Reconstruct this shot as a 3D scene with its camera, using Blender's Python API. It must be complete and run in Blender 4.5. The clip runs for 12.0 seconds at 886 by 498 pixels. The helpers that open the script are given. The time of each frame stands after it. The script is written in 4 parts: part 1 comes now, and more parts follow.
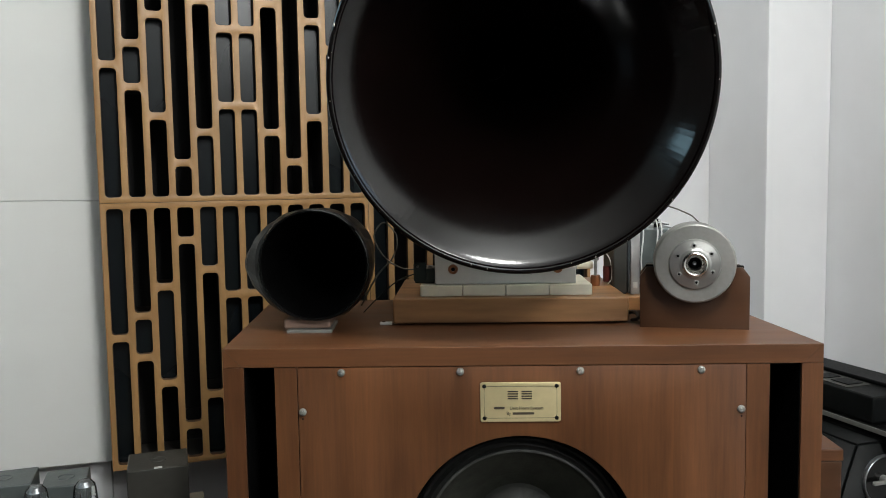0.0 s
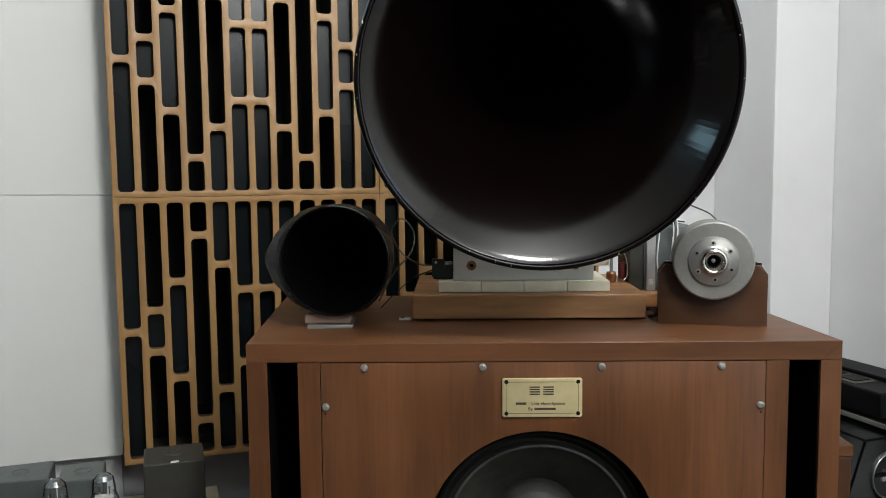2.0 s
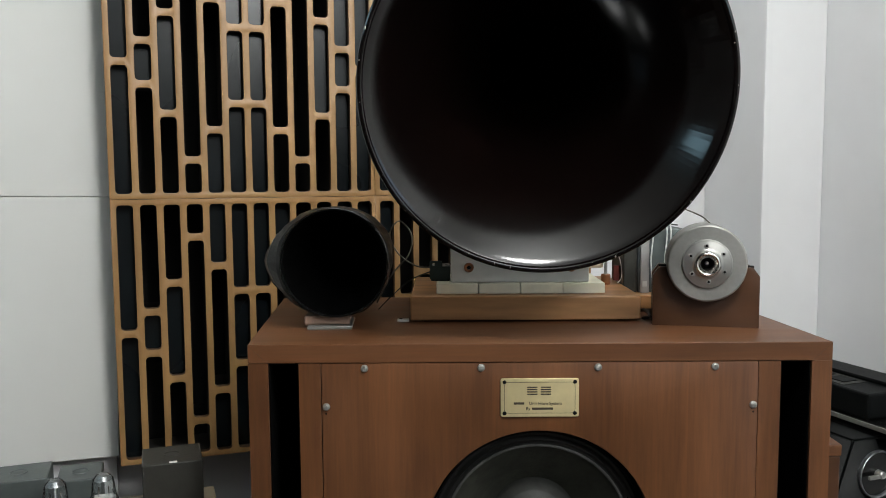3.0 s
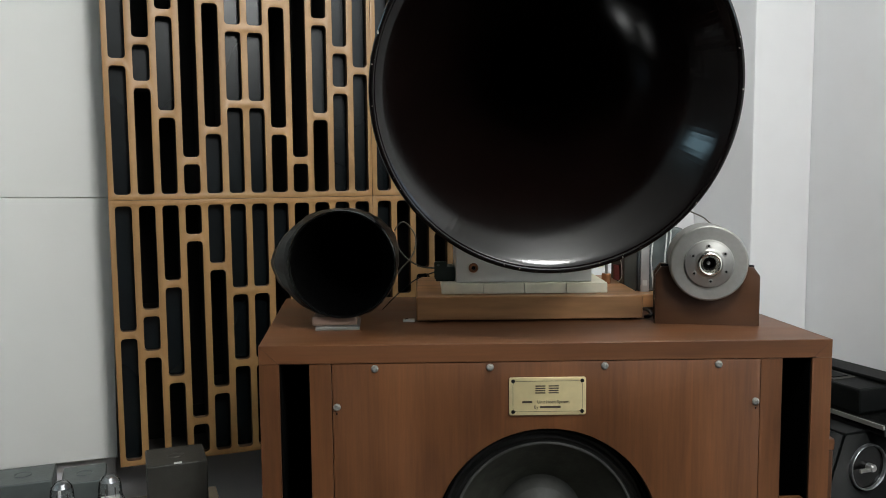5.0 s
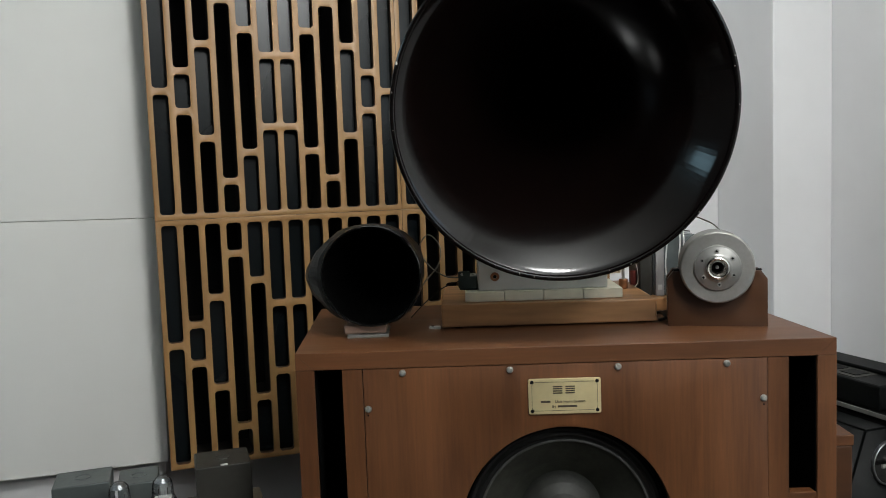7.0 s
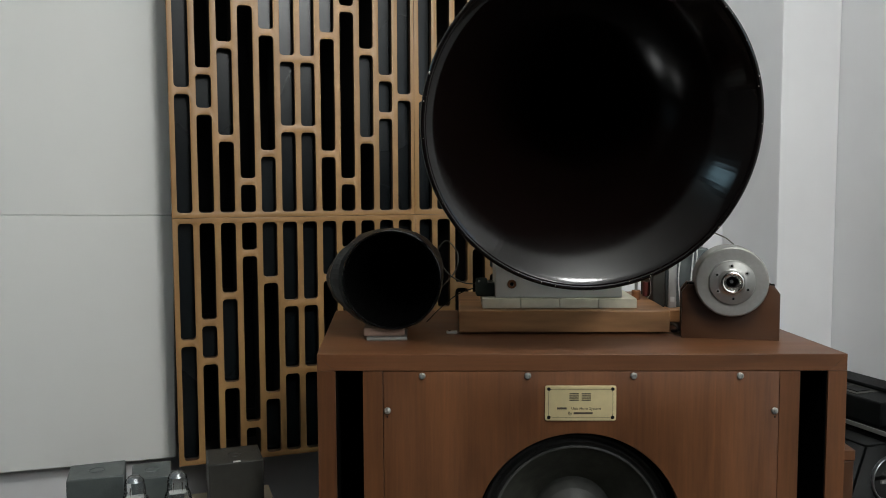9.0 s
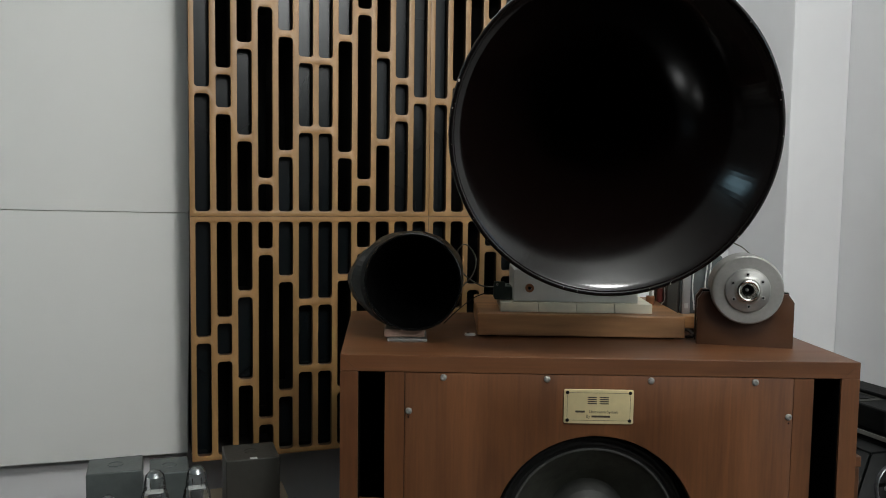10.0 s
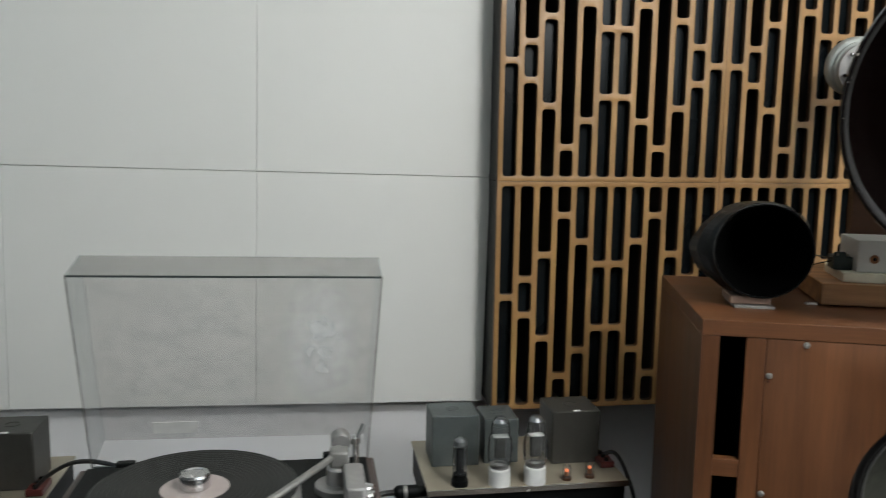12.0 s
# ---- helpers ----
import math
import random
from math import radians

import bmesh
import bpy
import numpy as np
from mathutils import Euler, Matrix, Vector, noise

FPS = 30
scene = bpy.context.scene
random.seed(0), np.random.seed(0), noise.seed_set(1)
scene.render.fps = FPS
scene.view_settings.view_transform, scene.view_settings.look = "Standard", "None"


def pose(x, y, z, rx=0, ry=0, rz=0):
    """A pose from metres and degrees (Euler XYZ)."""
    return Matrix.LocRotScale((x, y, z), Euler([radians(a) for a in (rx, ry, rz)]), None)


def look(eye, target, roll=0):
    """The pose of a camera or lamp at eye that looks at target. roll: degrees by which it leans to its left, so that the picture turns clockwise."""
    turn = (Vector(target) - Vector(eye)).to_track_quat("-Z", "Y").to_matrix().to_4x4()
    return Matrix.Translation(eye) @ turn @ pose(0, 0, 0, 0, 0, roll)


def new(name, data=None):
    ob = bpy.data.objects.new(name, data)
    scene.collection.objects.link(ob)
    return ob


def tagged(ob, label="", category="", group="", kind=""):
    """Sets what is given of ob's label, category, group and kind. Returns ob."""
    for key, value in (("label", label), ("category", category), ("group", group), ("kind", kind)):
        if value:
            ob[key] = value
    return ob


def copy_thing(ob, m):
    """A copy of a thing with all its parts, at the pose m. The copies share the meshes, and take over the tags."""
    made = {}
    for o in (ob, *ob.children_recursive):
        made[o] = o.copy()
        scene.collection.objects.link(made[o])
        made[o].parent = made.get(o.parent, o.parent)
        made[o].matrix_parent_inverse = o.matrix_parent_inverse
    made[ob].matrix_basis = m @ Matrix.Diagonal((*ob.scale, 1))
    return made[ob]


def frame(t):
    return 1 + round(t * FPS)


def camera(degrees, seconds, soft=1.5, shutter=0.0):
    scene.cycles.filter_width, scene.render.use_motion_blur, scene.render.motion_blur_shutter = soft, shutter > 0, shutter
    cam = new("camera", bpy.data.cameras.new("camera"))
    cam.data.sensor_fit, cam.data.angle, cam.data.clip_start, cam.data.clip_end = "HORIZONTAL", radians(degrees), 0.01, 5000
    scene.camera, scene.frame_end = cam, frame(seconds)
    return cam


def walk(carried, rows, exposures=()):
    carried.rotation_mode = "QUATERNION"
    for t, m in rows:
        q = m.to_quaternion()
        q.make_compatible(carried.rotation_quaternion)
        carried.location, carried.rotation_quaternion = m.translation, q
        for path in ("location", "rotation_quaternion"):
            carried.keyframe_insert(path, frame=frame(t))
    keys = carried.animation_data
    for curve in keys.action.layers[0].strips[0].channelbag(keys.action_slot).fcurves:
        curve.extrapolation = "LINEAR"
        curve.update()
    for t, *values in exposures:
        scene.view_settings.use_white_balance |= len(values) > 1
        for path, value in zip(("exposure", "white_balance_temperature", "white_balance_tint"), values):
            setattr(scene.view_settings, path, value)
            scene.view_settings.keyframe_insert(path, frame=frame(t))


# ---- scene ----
cam = camera(56.7, 12.0, soft=0.9, shutter=0.4)
PATH = [
    (0, (-0.075, -1.164, 1.241), (-0.132, 0.828, 1.071), -0.9),
    (0.5, (-0.084, -1.159, 1.24), (-0.135, 0.833, 1.069), -0.8),
    (1, (-0.092, -1.157, 1.239), (-0.141, 0.835, 1.065), -0.8),
    (1.5, (-0.105, -1.16, 1.24), (-0.152, 0.832, 1.061), -0.6),
    (2, (-0.119, -1.172, 1.244), (-0.158, 0.819, 1.062), -0.6),
    (2.5, (-0.127, -1.185, 1.242), (-0.147, 0.807, 1.066), -0.4),
    (3, (-0.136, -1.191, 1.246), (-0.145, 0.801, 1.069), -0.4),
    (5, (-0.18, -1.205, 1.255), (-0.139, 0.786, 1.069), -0.5),
    (5.5, (-0.161, -1.227, 1.256), (-0.113, 0.763, 1.065), -0.9),
    (6, (-0.15, -1.241, 1.26), (-0.093, 0.75, 1.077), -1.0),
    (6.5, (-0.151, -1.267, 1.261), (-0.12, 0.724, 1.083), -1.5),
    (7, (-0.151, -1.295, 1.27), (-0.205, 0.697, 1.103), -2.1),
    (7.5, (-0.158, -1.309, 1.273), (-0.22, 0.684, 1.114), -2.2),
    (9.5, (-0.221, -1.328, 1.277), (-0.246, 0.666, 1.122), 0.4),
    (10, (-0.249, -1.345, 1.284), (-0.269, 0.649, 1.127), 0.8),
    (10.5, (-0.31, -1.381, 1.29), (-0.324, 0.613, 1.128), 1.5),
    (11, (-0.394, -1.403, 1.277), (-0.594, 0.579, 1.093), 2.1),
    (11.5, (-0.489, -1.434, 1.293), (-0.803, 0.527, 1.062), 1.4),
    (12, (-0.613, -1.461, 1.306), (-0.987, 0.485, 1.037), 0.9),
]
walk(cam, [(t, look(eye, target, roll)) for t, eye, target, roll in PATH],
     exposures=[(0, -0.14), (3, -0.14), (5.5, -0.25), (6.5, -0.34), (7.5, -0.46), (9.5, -0.57), (10.5, -0.6), (11, -0.5), (11.5, -0.33), (12, -0.2)])

# ---- light ----
world = bpy.data.worlds.new("world")
scene.world = world
world.use_nodes = True
wn = world.node_tree.nodes
sky = wn.new("ShaderNodeTexSky")
sky.sky_type, sky.sun_disc = "NISHITA", False
sky.sun_elevation, sky.sun_rotation = radians(35), radians(200)
world.node_tree.links.new(sky.outputs[0], wn["Background"].inputs[0])
wn["Background"].inputs[1].default_value = 0.12

# The room is set square to its walls; the loudspeaker is toed in and faces along -y.
ROOM = pose(-0.873, 0.604, 0, 0, 0, 20.1)
WALL_V, RIGHT_U, LEFT_U, FRONT_V, CEIL = 0.20, 1.932, -2.6, -5.2, 2.75
WV0, WV1, WZ0, WZ1 = -1.25, -0.65, 2.05, 2.62
EV0, EV1, EZ0, EZ1 = -4.7, -2.9, 1.45, 2.35
LAMPS = [(0.6, -1.9, 0.54), (0.75, -3.4, 0.44)]


def area_light(name, m, sx, sy, watts, colour):
    d = bpy.data.lights.new(name, "AREA")
    d.shape, d.size, d.size_y, d.energy, d.color = "RECTANGLE", sx, sy, watts, colour
    ob = new(name, d)
    ob.matrix_world = m
    return ob


CEILING_WATTS, WINDOW_WATTS = 176, 4
for u_, v_, share in LAMPS:
    d = bpy.data.lights.new("ceiling_lamp_light", "POINT")
    d.energy, d.color, d.shadow_soft_size = CEILING_WATTS * share, (0.975, 1, 0.985), 0.16
    new("ceiling_lamp_light", d).matrix_world = ROOM @ pose(u_, v_, CEIL - 0.34)
area_light("window_light", ROOM @ pose(LEFT_U + 0.01, (WV0 + WV1) / 2, (WZ0 + WZ1) / 2, 0, -90, 0), 0.46, 0.5, 0.85 * WINDOW_WATTS, (0.5, 0.85, 1))
area_light("window_light", ROOM @ pose(RIGHT_U - 0.01, (EV0 + EV1) / 2, (EZ0 + EZ1) / 2, 0, 90, 0), 0.85, 1.7, 3 * WINDOW_WATTS, (0.65, 0.86, 1))


# ---- materials ----
def material(name, colour, rough=0.5, metal=0.0, var=0.12, scale=30, stretch=(1, 1, 1), bump=0.0, bump_scale=200, coat=0.0,
             colour2=None, island=0.0, spec=0.5):
    """A surface with variation of colour at two scales, roughness and fine relief."""
    m = bpy.data.materials.new(name)
    m.use_nodes = True
    t = m.node_tree
    b = t.nodes["Principled BSDF"]
    co = t.nodes.new("ShaderNodeTexCoord")
    mp = t.nodes.new("ShaderNodeMapping")
    mp.inputs["Scale"].default_value = stretch
    t.links.new(co.outputs["Object"], mp.inputs[0])
    n1, n2 = t.nodes.new("ShaderNodeTexNoise"), t.nodes.new("ShaderNodeTexNoise")
    n1.inputs["Scale"].default_value, n1.inputs["Detail"].default_value = scale, 6
    n2.inputs["Scale"].default_value, n2.inputs["Detail"].default_value = scale / 7, 3
    for n in (n1, n2):
        t.links.new(mp.outputs[0], n.inputs["Vector"])
    add = t.nodes.new("ShaderNodeMath")
    add.operation = "ADD"
    t.links.new(n1.outputs[0], add.inputs[0])
    t.links.new(n2.outputs[0], add.inputs[1])
    ramp = t.nodes.new("ShaderNodeMapRange")
    ramp.inputs[1].default_value, ramp.inputs[2].default_value = 0.65, 1.35
    t.links.new(add.outputs[0], ramp.inputs[0])
    mix = t.nodes.new("ShaderNodeMix")
    mix.data_type = "RGBA"
    c2 = colour2 or tuple(c * (1 - var * 2) for c in colour)
    mix.inputs[6].default_value, mix.inputs[7].default_value = (*c2, 1), (*[min(1, c * (1 + var)) for c in colour], 1)
    t.links.new(ramp.outputs[0], mix.inputs[0])
    t.links.new(mix.outputs[2], b.inputs["Base Color"])
    rr = t.nodes.new("ShaderNodeMapRange")
    rr.inputs[3].default_value, rr.inputs[4].default_value = max(0.02, rough - 0.07), min(1, rough + 0.07)
    t.links.new(n2.outputs[0], rr.inputs[0])
    t.links.new(rr.outputs[0], b.inputs["Roughness"])
    b.inputs["Metallic"].default_value = metal
    b.inputs["Coat Weight"].default_value = coat
    b.inputs["Coat Roughness"].default_value = 0.15
    b.inputs["Specular IOR Level"].default_value = spec
    if bump:
        n3 = t.nodes.new("ShaderNodeTexNoise")
        n3.inputs["Scale"].default_value, n3.inputs["Detail"].default_value = bump_scale, 4
        t.links.new(mp.outputs[0], n3.inputs["Vector"])
        bp = t.nodes.new("ShaderNodeBump")
        bp.inputs["Strength"].default_value, bp.inputs["Distance"].default_value = bump, 0.002
        t.links.new(n3.outputs[0], bp.inputs["Height"])
        t.links.new(bp.outputs[0], b.inputs["Normal"])
    return m


def glass(name, colour, rough=0.02, ior=1.45):
    m = bpy.data.materials.new(name)
    m.use_nodes = True
    b = m.node_tree.nodes["Principled BSDF"]
    b.inputs["Base Color"].default_value = (*colour, 1)
    b.inputs["Transmission Weight"].default_value = 1
    b.inputs["Roughness"].default_value = rough
    b.inputs["IOR"].default_value = ior
    return m


def thin_acrylic(name, tint, gloss, mirror=None, smear=None):
    """Clear sheet: mostly seen through, with a little mirror gloss by Fresnel."""
    m = bpy.data.materials.new(name)
    m.use_nodes = True
    t = m.node_tree
    t.nodes.remove(t.nodes["Principled BSDF"])
    tr, gl, df = t.nodes.new("ShaderNodeBsdfTransparent"), t.nodes.new("ShaderNodeBsdfGlossy"), t.nodes.new("ShaderNodeBsdfDiffuse")
    tr.inputs[0].default_value, df.inputs[0].default_value = (*tint, 1), (0.85, 0.87, 0.88, 1)
    gl.inputs["Roughness"].default_value = 0.06
    fr = t.nodes.new("ShaderNodeFresnel")
    fr.inputs[0].default_value = gloss
    n = t.nodes.new("ShaderNodeTexNoise")
    n.inputs["Scale"].default_value, n.inputs["Detail"].default_value = 6, 5
    r = t.nodes.new("ShaderNodeMapRange")
    r.inputs[1].default_value, r.inputs[2].default_value, r.inputs[3].default_value, r.inputs[4].default_value = 0.45, 0.8, 0.015, 0.09
    t.links.new(n.outputs[0], r.inputs[0])
    a, b = t.nodes.new("ShaderNodeMixShader"), t.nodes.new("ShaderNodeMixShader")
    t.links.new(r.outputs[0], a.inputs[0])
    if smear:
        # a wiped patch that has dried whitish: centre, half sizes
        co, mp, gr = t.nodes.new("ShaderNodeTexCoord"), t.nodes.new("ShaderNodeMapping"), t.nodes.new("ShaderNodeTexGradient")
        gr.gradient_type = "SPHERICAL"
        mp.inputs["Location"].default_value = [-c / s for c, s in zip(*smear)]
        mp.inputs["Scale"].default_value = [1 / s for s in smear[1]]
        t.links.new(co.outputs["Object"], mp.inputs[0])
        t.links.new(mp.outputs[0], gr.inputs[0])
        n.inputs["Scale"].default_value, n.inputs["Distortion"].default_value = 9, 1.5
        k = t.nodes.new("ShaderNodeMath")
        k.operation = "MULTIPLY_ADD"
        q = t.nodes.new("ShaderNodeMath")
        q.operation = "MULTIPLY"
        t.links.new(gr.outputs["Fac"], q.inputs[0])
        t.links.new(n.outputs[0], q.inputs[1])
        t.links.new(q.outputs[0], k.inputs[0])
        k.inputs[1].default_value = 0.5
        t.links.new(r.outputs[0], k.inputs[2])
        t.links.new(k.outputs[0], a.inputs[0])
    t.links.new(tr.outputs[0], a.inputs[1])
    t.links.new(df.outputs[0], a.inputs[2])
    if mirror is None:
        t.links.new(fr.outputs[0], b.inputs[0])
    else:
        b.inputs[0].default_value = mirror
    t.links.new(a.outputs[0], b.inputs[1])
    t.links.new(gl.outputs[0], b.inputs[2])
    t.links.new(b.outputs[0], t.nodes["Material Output"].inputs[0])
    return m


def glow(name, colour, strength):
    m = bpy.data.materials.new(name)
    m.use_nodes = True
    b = m.node_tree.nodes["Principled BSDF"]
    b.inputs["Base Color"].default_value = (*colour, 1)
    b.inputs["Emission Color"].default_value = (*colour, 1)
    b.inputs["Emission Strength"].default_value = strength
    return m


def veneer(name, light, dark, along, leaf=0.145):
    """Sliced walnut: fine pores, long figure with pointed arches, and leaves of slightly different tone."""
    m = bpy.data.materials.new(name)
    m.use_nodes = True
    t = m.node_tree
    b = t.nodes["Principled BSDF"]

    def node(kind, **values):
        n = t.nodes.new(kind)
        for k, v in values.items():
            n.inputs[k].default_value = v
        return n

    def maths(op, a, c):
        n = t.nodes.new("ShaderNodeMath")
        n.operation = op
        for k, q in enumerate((a, c)):
            if isinstance(q, (int, float)):
                n.inputs[k].default_value = q
            else:
                t.links.new(q, n.inputs[k])
        return n.outputs[0]

    co = t.nodes.new("ShaderNodeTexCoord")
    stretch = {"z": (1, 1, 0.06), "x": (0.05, 1, 1)}[along]
    fine_map, long_map = node("ShaderNodeMapping", Scale=stretch), node("ShaderNodeMapping", Scale=[0.16 if q < 1 else 1 for q in stretch])
    for q in (fine_map, long_map):
        t.links.new(co.outputs["Object"], q.inputs[0])
    pores = node("ShaderNodeTexNoise", Scale=170, Detail=5, Roughness=0.6)
    streaks = node("ShaderNodeTexNoise", Scale=26, Detail=4)
    cloud = node("ShaderNodeTexNoise", Scale=7, Detail=2, Distortion=0.6)
    for n, q in ((pores, fine_map), (streaks, fine_map), (cloud, long_map)):
        t.links.new(q.outputs[0], n.inputs["Vector"])
    # contour lines of a stretched cloud make the arches
    arch = maths("PINGPONG", maths("MULTIPLY", cloud.outputs[0], 9.0), 1.0)
    xyz = t.nodes.new("ShaderNodeSeparateXYZ")
    t.links.new(co.outputs["Object"], xyz.inputs[0])
    step = maths("FLOOR", maths("DIVIDE", maths("ADD", xyz.outputs[0 if along == "z" else 1], 0.36), leaf), 1)
    tone = t.nodes.new("ShaderNodeTexWhiteNoise")
    tone.noise_dimensions = "1D"
    t.links.new(step, tone.inputs["W"])
    fac = maths("ADD", maths("MULTIPLY", pores.outputs[0], 0.55), maths("MULTIPLY", streaks.outputs[0], 0.55))
    fac = maths("ADD", fac, maths("MULTIPLY", arch, 0.16))
    fac = maths("ADD", fac, maths("MULTIPLY", cloud.outputs[0], 0.5))
    fac = maths("ADD", fac, maths("MULTIPLY", tone.outputs[0], 0.12))
    ramp = node("ShaderNodeMapRange")
    ramp.inputs[1].default_value, ramp.inputs[2].default_value = 0.72, 1.2
    t.links.new(fac, ramp.inputs[0])
    mix = t.nodes.new("ShaderNodeMix")
    mix.data_type = "RGBA"
    mix.inputs[6].default_value, mix.inputs[7].default_value = (*dark, 1), (*light, 1)
    t.links.new(ramp.outputs[0], mix.inputs[0])
    t.links.new(mix.outputs[2], b.inputs["Base Color"])
    rr = node("ShaderNodeMapRange")
    rr.inputs[3].default_value, rr.inputs[4].default_value = 0.36, 0.52
    t.links.new(streaks.outputs[0], rr.inputs[0])
    t.links.new(rr.outputs[0], b.inputs["Roughness"])
    bp = node("ShaderNodeBump", Strength=0.1, Distance=0.001)
    t.links.new(pores.outputs[0], bp.inputs["Height"])
    t.links.new(bp.outputs[0], b.inputs["Normal"])
    return m


WALNUT_V = veneer("walnut veneer, upright grain", (0.15, 0.0565, 0.0195), (0.072, 0.0262, 0.0088), "z")
WALNUT_H = veneer("walnut veneer, level grain", (0.138, 0.0525, 0.0187), (0.072, 0.0266, 0.0092), "x", 0.2)
BIRCH = material("birch plywood", (0.33, 0.181, 0.068), 0.44, var=0.12, scale=30, stretch=(1, 1, 0.1), bump=0.06)
SINGED = material("singed plywood edge", (0.1, 0.048, 0.018), 0.6, var=0.3, scale=60)
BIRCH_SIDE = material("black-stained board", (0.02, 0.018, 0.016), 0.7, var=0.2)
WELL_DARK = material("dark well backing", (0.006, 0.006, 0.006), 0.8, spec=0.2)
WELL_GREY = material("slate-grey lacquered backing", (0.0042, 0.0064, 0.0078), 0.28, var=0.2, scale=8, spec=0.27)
FABRIC = material("off-white woven cloth", (0.72, 0.72, 0.69), 0.85, var=0.004, scale=12, bump=0.3, bump_scale=900)
WALL_PAINT = material("white wall paint", (0.74, 0.74, 0.745), 0.75, var=0.02, scale=9, bump=0.06, bump_scale=160)
WALL_FAR = material("grey-brown wall covering", (0.13, 0.135, 0.135), 0.8, var=0.1)
CEIL_PAINT = material("white ceiling paint", (0.8, 0.8, 0.79), 0.85, var=0.02, scale=9)
FLOOR_WOOD = material("dark brown floor boards", (0.06, 0.045, 0.035), 0.45, var=0.2, scale=20, stretch=(0.1, 1, 1))
HORN_PAINT = material("glossy dark brown lacquer", (0.0019, 0.00095, 0.0008), 0.13, var=0.15, scale=10, spec=0.42)
RIM_WORN = material("chipped bare spots", (0.42, 0.38, 0.34), 0.6, var=0.5, scale=300)
BLACK_WRAP = material("black wrinkled tape", (0.003, 0.0032, 0.0034), 0.4, var=0.3, scale=30, bump=0.5, bump_scale=35, spec=0.28)
BLACK_MATTE = material("matte black", (0.0035, 0.0035, 0.0035), 0.8, var=0.2, spec=0.15)
# near-black that puts the deep shade of hollows into the colour
SHADE_BLACK = material("near-black shade colour", (0.0012, 0.0012, 0.0012), 0.95, var=0.2, spec=0.03)
BLACK_PLASTIC = material("black plastic", (0.0035, 0.0042, 0.0042), 0.5, var=0.2, bump=0.2, bump_scale=400, spec=0.12)
BLACK_GLOSS = material("black gloss", (0.006, 0.006, 0.006), 0.15, spec=0.35)
RUBBER = material("black rubber surround", (0.01, 0.01, 0.0095), 0.5, var=0.2, spec=0.3)
CONE = material("charcoal paper cone", (0.031, 0.032, 0.025), 0.65, var=0.25, scale=60, bump=0.3, bump_scale=250, spec=0.25)
EDGE_HIGHLIGHT = material("dull grey painted highlight", (0.06, 0.06, 0.056), 0.6, var=0.3, scale=60)
CAP = material("grey dust cap", (0.027, 0.027, 0.024), 0.55, var=0.2, scale=80, bump=0.1, spec=0.3)
ALU = material("brushed aluminium", (0.29, 0.285, 0.27), 0.5, 0.7, var=0.06, scale=150)
ALU_SATIN = material("satin aluminium", (0.42, 0.41, 0.4), 0.5, 0.8, var=0.06, scale=90)
GETTER = material("silvery getter film", (0.3, 0.31, 0.32), 0.3, 0.8, var=0.3, scale=120)
FLANGE = material("turned aluminium", (0.42, 0.415, 0.395), 0.36, 0.9, var=0.06, scale=110)
POLISHED = material("turned bright aluminium", (0.62, 0.61, 0.58), 0.24, 1.0, var=0.05, scale=120)
CHROME = material("chrome", (0.7, 0.7, 0.7), 0.16, 1.0, var=0.02)
SCREW = material("zinc screw", (0.34, 0.34, 0.32), 0.42, 0.6, var=0.2, scale=300)
BRASS_PLATE = material("pale brass plate", (0.68, 0.57, 0.32), 0.42, 0.55, var=0.06, scale=60)
INK = material("dark engraving", (0.05, 0.035, 0.02), 0.6)
OAK = material("light hardwood block", (0.43, 0.215, 0.09), 0.42, var=0.36, scale=36, stretch=(0.12, 1, 1), bump=0.1)
WEDGE = material("pinkish planed wood", (0.3, 0.19, 0.14), 0.5, var=0.15, scale=30, stretch=(0.15, 1, 1))
CREAM = material("cream plastic block", (0.84, 0.79, 0.63), 0.5, var=0.08, scale=30)
STEEL = material("pale grey painted steel", (0.62, 0.61, 0.57), 0.45, 0.2, var=0.05)
GREY_CAN = material("grey hammered can", (0.085, 0.098, 0.097), 0.42, 0.2, var=0.12, scale=40, bump=0.2)
GREY_DARK = material("dark grey hammered can", (0.036, 0.035, 0.03), 0.5, 0.2, var=0.12, scale=40, bump=0.2)
MAHOGANY = material("red-brown stained wood", (0.064, 0.026, 0.0105), 0.38, var=0.2, scale=30, stretch=(0.1, 1, 1))
VINYL = material("black vinyl", (0.006, 0.0062, 0.0058), 0.32, var=0.1, spec=0.25)
LABEL_PINK = material("pale record label", (0.4, 0.34, 0.32), 0.4, var=0.1)
ROSEWOOD = material("dark plinth wood", (0.05, 0.025, 0.02), 0.35, var=0.25, scale=25, stretch=(0.1, 1, 1))
CHAMPAGNE = material("champagne painted chassis", (0.34, 0.3, 0.23), 0.4, 0.4, var=0.06)
PORCELAIN = material("white tube base", (0.75, 0.75, 0.73), 0.3)
GREEN = material("green terminal plastic", (0.012, 0.026, 0.022), 0.4)
COPPER = material("copper winding", (0.3, 0.13, 0.06), 0.4, 0.7, var=0.2)
CABLE_GREY = material("grey cable", (0.09, 0.08, 0.06), 0.5)
CABLE_WHITE = material("white cable", (0.6, 0.6, 0.58), 0.5)
CABLE_BLACK = material("black cable", (0.015, 0.015, 0.015), 0.5)
RED_PLASTIC = material("dark red plastic", (0.09, 0.015, 0.012), 0.4)
ORANGE_GLOW = glow("glowing heater", (1, 0.25, 0.1), 0.8)
TUBE_GLASS = thin_acrylic("tube glass", (0.95, 0.96, 0.96), 1.18)
